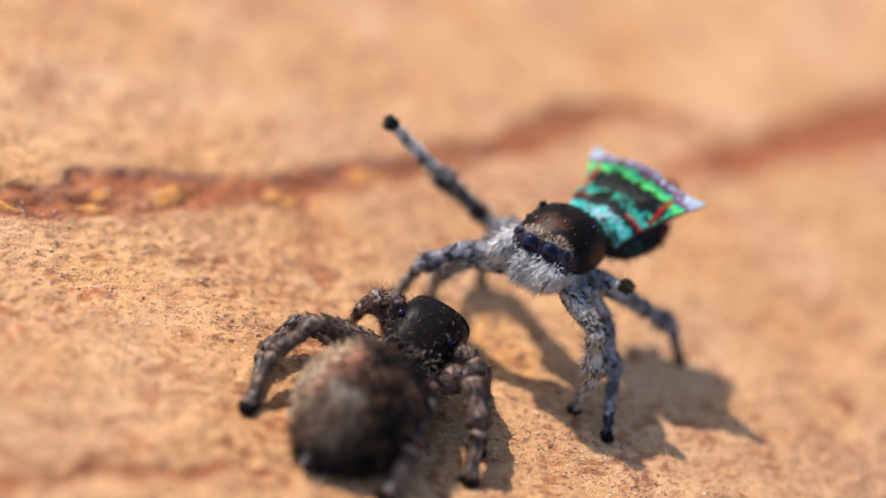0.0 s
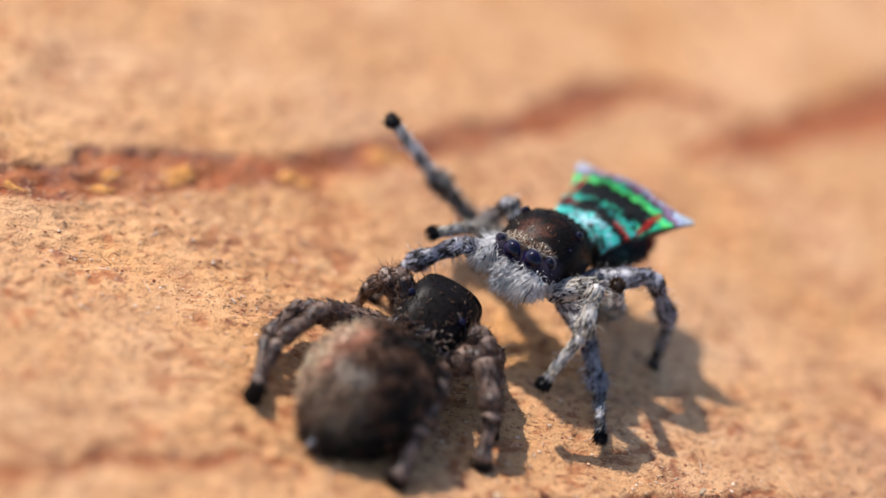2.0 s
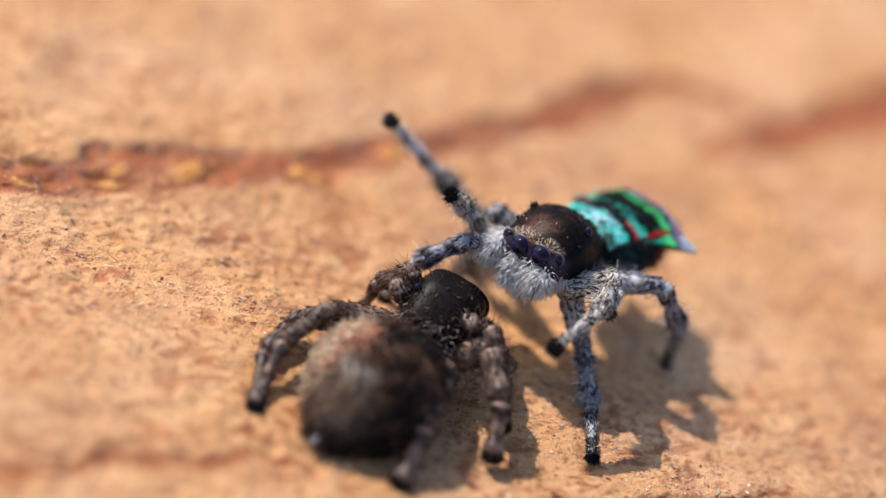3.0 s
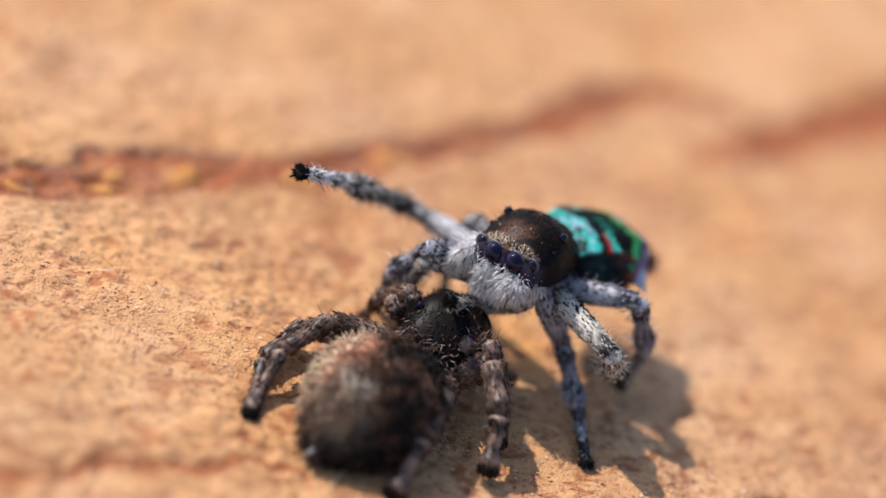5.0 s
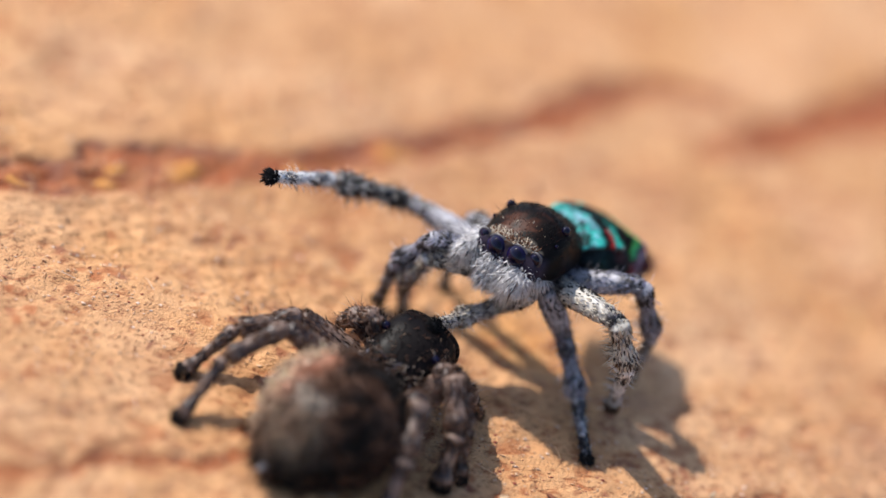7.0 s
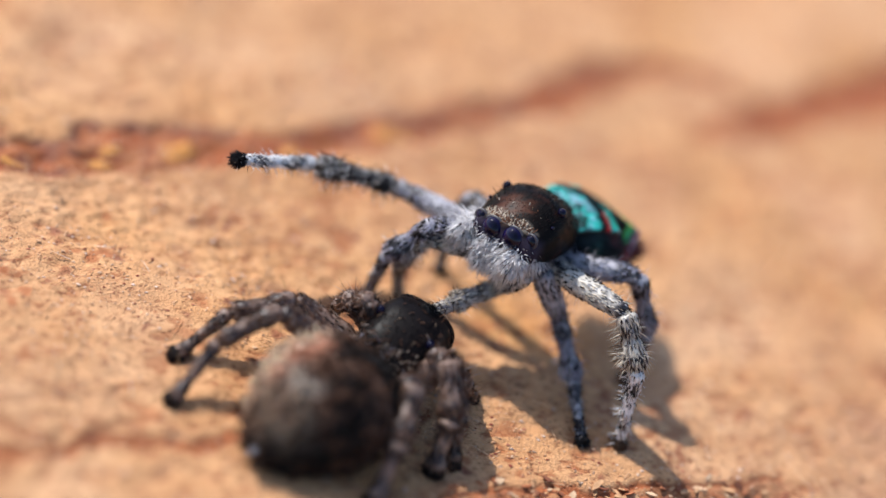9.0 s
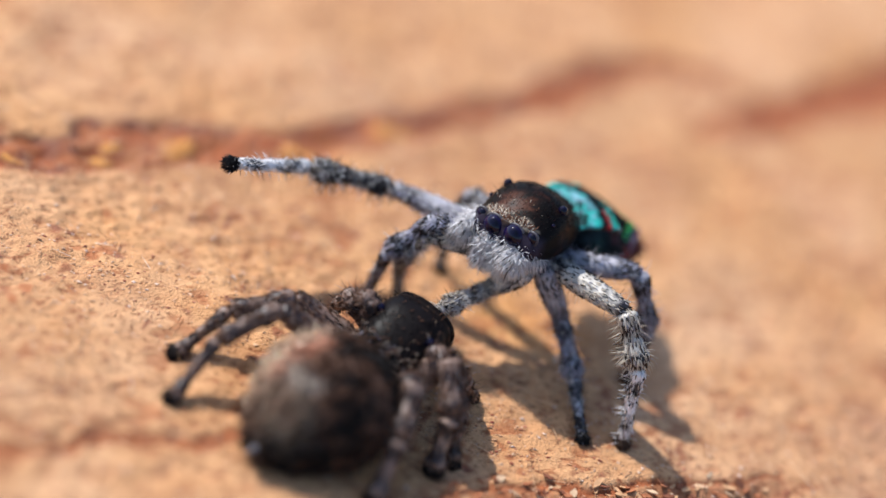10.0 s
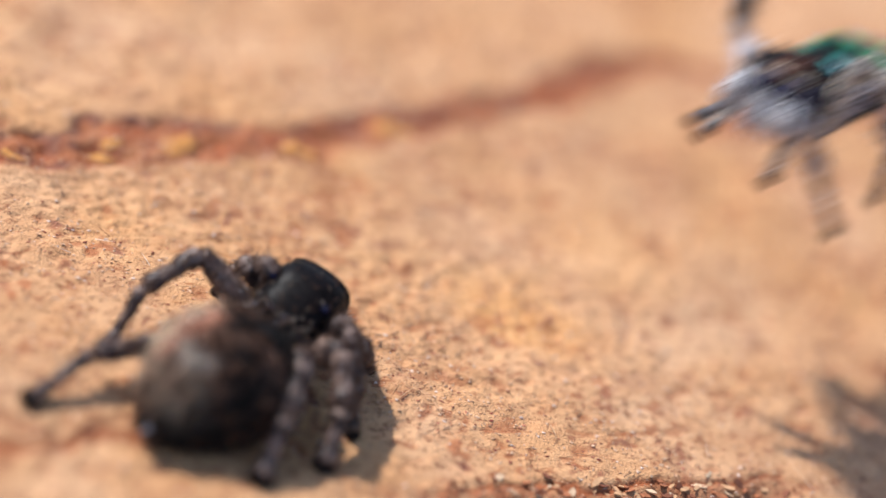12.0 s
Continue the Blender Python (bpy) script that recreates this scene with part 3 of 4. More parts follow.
# ---- the male ----
def build_male():
    rng = np.random.default_rng(5)
    root = tagged(new("male_peacock_spider"), "male peacock spider with brown head, white beard and iridescent fan", "spider")
    sp = Spider(root, (0.84, 0.19, 0.04))

    # carapace
    def head_tint(V):
        x, y, z = V.T
        n = bumps(x * 2 + z, y * 2, 0.10, 3) + 0.5 * bumps(x * 2, y * 2 + z, 0.05, 4)
        brown, dark = (0.075, 0.025, 0.014), (0.006, 0.005, 0.005)
        brow = step(0.14, 0.26, z) * step(0.26, 0.5, x + 0.1 * n) * (1 - step(0.2, 0.38, np.abs(y + 0.04) + 0.14 * n))
        c = mix(dark, brown, (brow * step(-0.9, 0.0, n))[:, None])
        c = mix(c, brown, 0.5 * (step(0.3, 0.1, x) * step(-0.2, 0.1, x) * step(0.2, 0.6, n))[:, None])
        band = 0.6 * step(0.60, 0.68, x) * step(0.17, 0.22, z) * (1 - step(0.30, 0.38, z)) * step(-0.5, 0.2, n)
        c = mix(c, (0.55, 0.47, 0.38), 0.8 * band[:, None])
        mask = step(0.16, 0.08, z) * step(0.5, 0.7, x)
        c = mix(c, (0.035, 0.028, 0.045), mask[:, None])
        cheek = step(-0.34, -0.42, z) * step(0.0, 0.4, x)
        return mix(c, (0.50, 0.47, 0.46), 0.7 * cheek[:, None])
    S = Shape()
    prof = [(-0.88, 0.06, -0.12, -0.26), (-0.78, 0.34, 0.06, -0.40), (-0.5, 0.56, 0.36, -0.52), (-0.1, 0.66, 0.58, -0.58), (0.12, 0.68, 0.62, -0.58), (0.4, 0.67, 0.52, -0.54), (0.62, 0.61, 0.36, -0.46), (0.77, 0.53, 0.22, -0.36), (0.83, 0.42, 0.13, -0.28), (0.85, 0.08, -0.02, -0.10)]
    V, F = add_loft(S, prof, head_tint, rings=46, sides=48, power=2.25, rough=0.006)
    P, Nn = roots(V, F, 1300, rng, lambda q: step(0.1, 0.35, q[:, 2]) + 0.05)
    on = (step(0.14, 0.26, P[:, 2]) * step(0.26, 0.5, P[:, 0]) * (1 - step(0.2, 0.38, np.abs(P[:, 1] + 0.04)))) > 0.5
    c = picks(rng, len(P), [(9, (0.008, 0.006, 0.006)), (1, (0.06, 0.02, 0.014))])
    c[on] = picks(rng, int(on.sum()), [(6, (0.12, 0.04, 0.022)), (2, BLACK), (0.2, (0.45, 0.32, 0.2))])
    hairs(S, P, Nn, (-0.8, 0, 0.1), 0.07, 0.006, c, rng, lift=0.12, spread=0.12)
    # pale scales along the brow, just over the eyes
    P, Nn = roots(V, F, 240, rng, lambda q: step(0.62, 0.70, q[:, 0]) * step(0.18, 0.22, q[:, 2]) * (1 - step(0.28, 0.36, q[:, 2])) * (1 - step(0.4, 0.5, np.abs(q[:, 1]))) + 0.02 * step(0.3, 0.5, q[:, 0]) * step(0.3, 0.4, q[:, 2]))
    hairs(S, P, Nn, (-0.6, 0, 0.3), 0.05, 0.011, picks(rng, 240, [(2, (0.72, 0.62, 0.50)), (3, (0.20, 0.09, 0.05))]), rng, lift=0.3)
    # white fur of the cheeks, and a white line along the lower edge
    P, Nn = roots(V, F, 2600, rng, lambda q: step(-0.22, -0.36, q[:, 2]) * (0.12 * step(-0.5, -0.2, q[:, 0]) * step(-0.46, -0.52, q[:, 2]) + step(0.3, 0.6, q[:, 0])) + 1e-6)
    hairs(S, P, Nn, (0.3, 0, -0.7), 0.18, 0.009, picks(rng, 2600, [(7, WHITE), (2, GREY), (0.6, BLACK)]), rng, lift=0.4)
    # long dark bristles behind the eyes
    P, Nn = roots(V, F, 26, rng, lambda q: step(0.35, 0.5, q[:, 2]) * step(0.0, 0.2, q[:, 0]) * step(0.3, 0.5, np.abs(q[:, 1])))
    hairs(S, P, Nn, (0.4, 0, 0.6), 0.24, 0.005, BLACK, rng, lift=0.6)
    part("carapace", S.mesh("carapace", [CARAPACE, HAIR]), root, "brown furry carapace with a pale speckled brow")
    # eyes, each in a low dark rim
    for x, y, z, r in ((0.755, 0.19, 0.04, 0.185), (0.755, -0.19, 0.04, 0.185), (0.70, 0.47, 0.10, 0.105), (0.70, -0.47, 0.10, 0.105),
                       (0.10, 0.52, 0.46, 0.075), (0.10, -0.52, 0.46, 0.075), (0.40, 0.59, 0.30, 0.03), (0.40, -0.59, 0.30, 0.03)):
        E = Shape()
        ball(E, (0, 0, 0), r, BLACK, 0, 20, 28)
        if r > 0.1:
            a, b = np.meshgrid(np.linspace(0, 2 * np.pi, 33), np.linspace(0, 2 * np.pi, 9), indexing="ij")
            R = r * 0.97 + 0.022 * np.cos(b)
            i = np.arange(33 * 9).reshape(33, 9)
            F = np.stack([i[:-1, :-1], i[1:, :-1], i[1:, 1:], i[:-1, 1:]], -1).reshape(-1, 4)
            E.add(np.stack([0.035 + 0.022 * np.sin(b), R * np.cos(a), R * np.sin(a)], -1), F, (0.045, 0.04, 0.05), 1)
        eye = part("eye", E.mesh("eye", [EYE, CUTICLE]), root, "glossy violet-black eye" if r > 0.15 else "small glossy black eye", place(x, y, z))
        sp.face = sp.face or eye

    # underside, jaws, palps
    S = Shape()
    V, F = add_loft(S, [(-0.75, 0.1, -0.3, -0.45), (-0.5, 0.40, -0.2, -0.60), (0.1, 0.48, -0.2, -0.66), (0.5, 0.40, -0.2, -0.6), (0.66, 0.1, -0.25, -0.45)], (0.20, 0.18, 0.19), rings=16, sides=20)
    P, Nn = roots(V, F, 900, rng)
    hairs(S, P, Nn, (-0.3, 0, -0.4), 0.16, 0.008, picks(rng, 900, [(3, WHITE), (2, GREY), (1, BLACK)]), rng)
    part("sternum", S.mesh("sternum", [CUTICLE, HAIR]), root)
    for y in (0.16, -0.16):
        S = Shape()
        V, F = add_loft(S, [(-0.05, 0.12, 0.12, -0.12), (0.15, 0.17, 0.16, -0.16), (0.45, 0.13, 0.12, -0.14), (0.6, 0.03, 0.02, -0.04)], (0.75, 0.72, 0.73), rings=12, sides=16)
        P, Nn = roots(V, F, 1100, rng)
        hairs(S, P, Nn, (0.8, 0, 0.2), 0.22, 0.010, picks(rng, 1100, [(9, WHITE), (0.4, GREY), (0.3, BLACK)]), rng, lift=0.3)
        part("jaw", S.mesh("jaw", [CUTICLE, HAIR]), root, "", place(0.63, y - 0.06, -0.06, 0, 72, -8))
    for side in (1, -1):
        S = Shape()
        V, F = add_loft(S, [(-0.1, 0.06, 0.06, -0.06), (0.08, 0.12, 0.12, -0.11), (0.28, 0.15, 0.15, -0.14), (0.44, 0.12, 0.11, -0.11), (0.54, 0.03, 0.03, -0.03)], (0.88, 0.86, 0.87), rings=14, sides=18)
        P, Nn = roots(V, F, 1700, rng)
        hairs(S, P, Nn, (0.5, -0.10 * side, -0.5), 0.24, 0.0095, picks(rng, 1700, [(13, WHITE), (0.6, GREY), (0.7, BLACK)]), rng, lift=0.3, spread=0.2, curve=0.4)
        part("palp", S.mesh("palp", [SOFT, HAIR]), root, "bushy white palp", place(0.52, (0.28 if side > 0 else 0.50) * side, -0.10 + (0.10 if side < 0 else 0), 0, 34, (4 if side > 0 else 34) * side))

    # abdomen, raised behind the head, with its fan
    BIG = np.array([1.22, 1.38, 1.35])
    ab = Shape()

    def belly(V):
        x, y, z = V.T
        n = bumps(x, y + z, 0.4, 9) + 0.5 * bumps(x, y - z, 0.17, 10)
        c = mix((0.014, 0.024, 0.028), (0.012, 0.075, 0.062), (step(-0.1, 0.5, n) * step(0.9, 0.5, x))[:, None])
        c = mix(c, (0.16, 0.022, 0.022), (step(0.25, 0.7, bumps(x, y - z, 0.3, 12)) * 0.6)[:, None])
        spot = np.hypot((x - 0.98) / 0.13, (z + 0.24) / 0.12)
        c = mix(c, (0.42, 0.025, 0.02), (step(1.6, 1.35, spot) * step(0.8, 1.0, spot) * step(0.2, 0.35, np.abs(y)))[:, None])
        return mix(c, (0.10, 0.022, 0.032), np.maximum(step(1.05, 1.3, x), 0.7 * step(0.7, 1.1, x) * step(-0.2, -0.4, z))[:, None])
    V, F = add_loft(ab, [(-0.05, 0.08, 0.0, -0.18), (0.12, 0.38, 0.12, -0.38), (0.48, 0.56, 0.22, -0.54), (0.8, 0.58, 0.14, -0.58), (1.08, 0.44, 0.0, -0.52), (1.32, 0.33, 0.0, -0.46), (1.56, 0.22, -0.11, -0.43), (1.74, 0.12, -0.2, -0.39), (1.86, 0.02, -0.28, -0.33)],
                    belly, rings=30, sides=32, rough=0.01)
    P, Nn = roots(V, F, 2400, rng, lambda q: step(0.15, -0.1, q[:, 2]) + 0.02)
    hairs(ab, P, Nn, (0.8, 0, 0), 0.13, 0.008, np.clip(belly(P) * rng.uniform(0.6, 1.6, (2400, 1)), 0, 0.8), rng, lift=0.22)
    abdomen = part("abdomen", ab.grow(BIG).mesh("abdomen", [SOFT, HAIR]), root, "dark red and black furry abdomen")

    TURQ, GREEN, LIME = (0.07, 0.62, 0.55), (0.03, 0.60, 0.33), (0.13, 0.78, 0.20)
    RED, INK, LILAC = (0.52, 0.025, 0.02), (0.008, 0.010, 0.010), (0.50, 0.56, 0.72)

    def fan_tint(u, v):
        """Bands of scales across the fan; u: across, v: from the waist to the rear."""
        n = 0.05 * bumps(u, v, 0.11, 61) + 0.04 * bumps(u, v, 0.045, 62)
        w = v + 0.16 * u * u + n
        a = np.abs(u) + 0.5 * n
        c = np.broadcast_to(np.array(INK), u.shape + (3,)).copy()
        def lay(mask, colour):
            c[:] = mix(c, colour, np.clip(mask, 0, 1)[..., None])
        band = lambda lo, hi, s=0.02: step(lo - s, lo + s, w) * (1 - step(hi - s, hi + s, w))
        lay(band(0.10, 0.32), TURQ)
        lay(band(0.10, 0.32) * step(0.2, 0.04, a) * step(-0.5, 0.3, bumps(u, v, 0.07, 66)), (0.40, 0.62, 0.70))
        lay(band(0.10, 0.32) * step(0.1, 0.45, bumps(u, v, 0.06, 70)), (0.34, 0.66, 0.74))
        lay(0.7 * band(0.10, 0.34) * step(0.2, 0.5, bumps(u, v, 0.05, 69)), (0.02, 0.12, 0.12))
        lay(band(0.10, 0.17) * step(-0.1, 0.4, bumps(u, v, 0.09, 64)), INK)
        lay(band(0.43, 0.50) * step(0.26, 0.34, a), RED)
        lay(band(0.50, 0.61, 0.03), TURQ)
        lay(band(0.53, 0.61) * step(0.1, 0.4, bumps(u, v, 0.1, 63)), GREEN)
        lay(band(0.48, 0.60) * step(0.15, 0.4, bumps(u, v, 0.12, 65)), INK)
        oval = (u / 0.56) ** 2 + ((w - 0.81) / 0.21) ** 2
        lay(band(0.66, 0.98) * step(0.95, 1.15, oval) * step(-0.7, 0.0, bumps(u, v, 0.1, 67)), GREEN)
        lay(band(0.96, 1.05), LIME)
        lay(band(1.05, 1.10), GREEN)
        lay(step(0.53, 0.56, a) * (1 - step(0.59, 0.62, a)) * band(0.60, 1.06), RED)
        lay(band(1.10, 1.14), (0.05, 0.08, 0.08))
        lay(band(1.14, 1.22), (0.34, 0.12, 0.26))
        lay(band(1.22, 1.32), LILAC)
        lay(band(1.32, 1.70), (0.38, 0.46, 0.62))
        lay(0.8 * step(0.62, 0.72, a) * step(1.16, 1.24, v), (0.72, 0.80, 0.84))
        return c

    HINGE = 0.50

    FOLD = 0.36

    def fan_half(v):
        return 0.46 + 0.25 * v + 0.13 * step(0.7, 1.25, v)

    def fan_z(u, v):
        q = u / fan_half(v)
        return 0.27 - (0.13 - 0.15 * step(HINGE, 1.3, v)) * q ** 2 - 0.7 * np.clip(HINGE - v, 0, 1) ** 2 + 0.03 * np.sin(np.clip(v - HINGE, 0, 1) * 3.6)

    def fan_piece(name, kind):
        """A curved plate of the fan, 0.05 mm thick; kind 0: front, 2: rear middle, 1 and -1: its wings."""
        nu, nv = 34, 46
        s = np.linspace(0, 1, nu)[:, None]
        k = np.linspace(0, 1, nv)[None, :]
        if kind == 0:
            v = 0.02 + k * (HINGE + 0.02) + 0 * s
            u = (2 * s - 1) * fan_half(v) * (0.85 + 0.15 * np.sqrt(k))
        elif kind == 2:
            v = HINGE - 0.02 + k * (0.84 - 0.10 * (2 * s - 1) ** 2)
            u = (2 * s - 1) * FOLD + 0 * v
        else:
            v = HINGE + k * (0.72 + 0.10 * s * s)
            u = FOLD - 0.01 + s * (fan_half(v) - FOLD + 0.01)
        uu, vv = u + 0 * v, v + 0 * u
        x, y, z = vv, uu, fan_z(uu, vv)
        if kind == 2:
            x, z = x - HINGE, z - 0.27
        elif kind:
            x, y, z = x - HINGE, (y - FOLD) * kind, z - 0.27
        V = np.stack([x, y, z], -1)
        c = fan_tint(uu + 0 * vv, vv + 0 * uu)
        i = np.arange(nu * nv).reshape(nu, nv)
        F = np.stack([i[:-1, :-1], i[:-1, 1:], i[1:, 1:], i[1:, :-1]], -1).reshape(-1, 4)
        if kind != -1:
            F = F[:, ::-1]
        T = Shape()
        T.add(V, F, c.reshape(-1, 3))
        low = V.copy()
        low[..., 2] -= 0.05
        under = np.broadcast_to(np.array((0.07, 0.03, 0.03)), V.shape)
        if kind in (1, -1):
            # the swollen flank under the flap: dark green with a red ring
            low[..., 2] -= 0.40 * np.sin(np.pi * np.clip(s, 0, 1) ** 0.75) * np.sqrt(np.clip(np.sin(np.pi * k), 0, 1))
            ring = np.hypot((s - 0.62) / 0.17, (k - 0.6) / 0.17)
            green = step(-0.2, 0.5, bumps(uu * 3, vv * 3, 0.35, 68))
            under = mix(mix((0.012, 0.02, 0.024), (0.012, 0.10, 0.08), green[..., None]), (0.50, 0.03, 0.02), (step(1.5, 1.25, ring) * step(0.75, 1.0, ring))[..., None])
        T.add(low, F[:, ::-1], under.reshape(-1, 3))
        edge = np.r_[i[0, :], i[1:, -1], i[-1, ::-1][1:], i[::-1, 0][1:-1]]
        nxt = np.roll(edge, -1)
        off = nu * nv
        rim = np.stack([edge, nxt, nxt + off, edge + off], -1)
        T.f.extend(rim.tolist()), T.m.extend([0] * len(rim))
        # flat scales and a fine fringe
        Vf = V.reshape(-1, 3)
        P, Nn = roots(Vf, F, 1500 if kind in (0, 2) else 400, rng)
        Nn = Nn * np.sign(Nn[:, 2:3] + 1e-9)
        near = ((P[:, None, :2] - Vf[None, ::3, :2]) ** 2).sum(-1).argmin(1) * 3
        hairs(T, P, Nn, (1, 0, 0), 0.05, 0.007, c.reshape(-1, 3)[near], rng, lift=0.12, spread=0.10)
        return T.grow(BIG).mesh(name, [SCALES, HAIR])
    part("dorsal_shield", fan_piece("dorsal_shield", 0), abdomen, "iridescent turquoise and red banded shield")
    plate = part("fan_plate", fan_piece("fan_plate", 2), abdomen, "iridescent green fan plate with a black oval")
    flaps = [(part("flap", fan_piece("flap", side), abdomen, "iridescent side flap with a white tip"), side) for side in (1, -1)]
    sp.abdomen, sp.plate, sp.flaps, sp.hinge = abdomen, plate, flaps, (HINGE * BIG[0], FOLD * BIG[1], 0.27 * BIG[2])

    # legs
    sizes = {"1": (0.95, 0.9, 0.95), "2": (1.1, 1.0, 1.1), "3": (1.5, 0.9, 1.4), "4": (1.3, 1.1, 1.1), "3 raised": (1.95, 1.4, 1.55), "4 far": (1.05, 0.85, 0.9)}
    mixed_hair = [(1.8, WHITE), (4, GREY), (4.4, BLACK), (0.5, (0.6, 0.48, 0.3))]
    for kind, (a, b, c) in sizes.items():
        light, dark = (0.40, 0.38, 0.41), (0.025, 0.020, 0.024)
        third = kind[0] == "3"
        upper, middle = mixed_hair, [(1.8, WHITE), (2.5, GREY), (6, BLACK)]
        # hair tints hold sun and shade too: cream where lit, lilac where shaded
        if kind == "1":
            upper, middle = [(5, CREAM), (2, GREY), (1.5, UMBER), (1, BLACK)], [(5, CREAM), (2, GREY), (2, UMBER), (1, BLACK)]
            light = (0.55, 0.50, 0.47)
        elif kind == "3":
            upper, middle = [(6, CREAM), (2, GREY), (2, BLACK)], [(6, CREAM), (1.5, GREY), (2.5, UMBER), (1.5, BLACK)]
            light = (0.60, 0.55, 0.48)
        elif kind in ("2", "4"):
            upper, middle = [(3, LILAC_GREY), (4, GREY), (2.5, BLACK)], [(4, LILAC_GREY), (2.5, GREY), (3, BLACK)]
        elif kind == "3 raised":
            upper, middle = [(4, WHITE), (4, LILAC_GREY), (3, BLACK)], [(2, WHITE), (1.5, CREAM), (8, BLACK)]
        femur = segment("femur", a, [(0.02, 0.10), (0.15, 0.155), (0.5, 0.165), (0.9, 0.12), (0.98, 0.10)], leg_tint(light, dark, 1.0, a, 2), upper, 620, 0.10, rng, stripes=1, thick=1.1)
        thick = 1.2 if "raised" in kind else 1.2 if kind == "3" else 1.08
        fringe = (120, 0.24, [(1, UMBER), (4, CREAM)]) if kind == "3" else (260, 0.30, [(5, BLACK), (3, WHITE)]) if third else (40, 0.22, [(2, WHITE), (1, BLACK)])
        tibia = segment("tibia", b, [(0.02, 0.10), (0.12, 0.13), (0.3, 0.115), (0.42, 0.10), (0.6, 0.125), (0.95, 0.085)], leg_tint((0.16, 0.13, 0.12) if "raised" in kind else light, dark, 2.0, b, 4), middle, 760, 0.12, rng, fringe, stripes=0 if kind in ("1", "3") else 2, thick=thick)
        pale = [(7, WHITE), (1.5, CREAM), (4, BLACK)] if third else middle if kind == "1" else mixed_hair
        tarsus = segment("tarsus", c, [(0.02, 0.08), (0.15, 0.085), (0.55, 0.075), (0.9, 0.065), (0.97, 0.055)], leg_tint((0.75, 0.73, 0.73) if third else light, dark, 2.0, c, 5, 1.0), pale, 520, 0.09, rng, (60, 0.2, [(3, WHITE), (1, BLACK)]) if third else None, UMBER if kind == "3" else BLACK, stripes=0 if third or kind == "1" else 2, thick=thick)
        x = {"1": 0.42, "2": 0.14, "3": -0.14, "4": -0.42}[kind[0]]
        y = {"1": 0.48, "2": 0.54, "3": 0.56, "4": 0.48}[kind[0]]
        for side in {"3": (1,), "3 raised": (-1,), "4": (1,), "4 far": (-1,)}.get(kind, (1, -1)):
            label = "long banded third leg with a black tip" if third else ""
            sp.add_leg(("L" if side > 0 else "R") + kind[0], (x, (y - 0.06) * side, -0.54), (a, b, c), (femur, tibia, tarsus), label)
    return sp


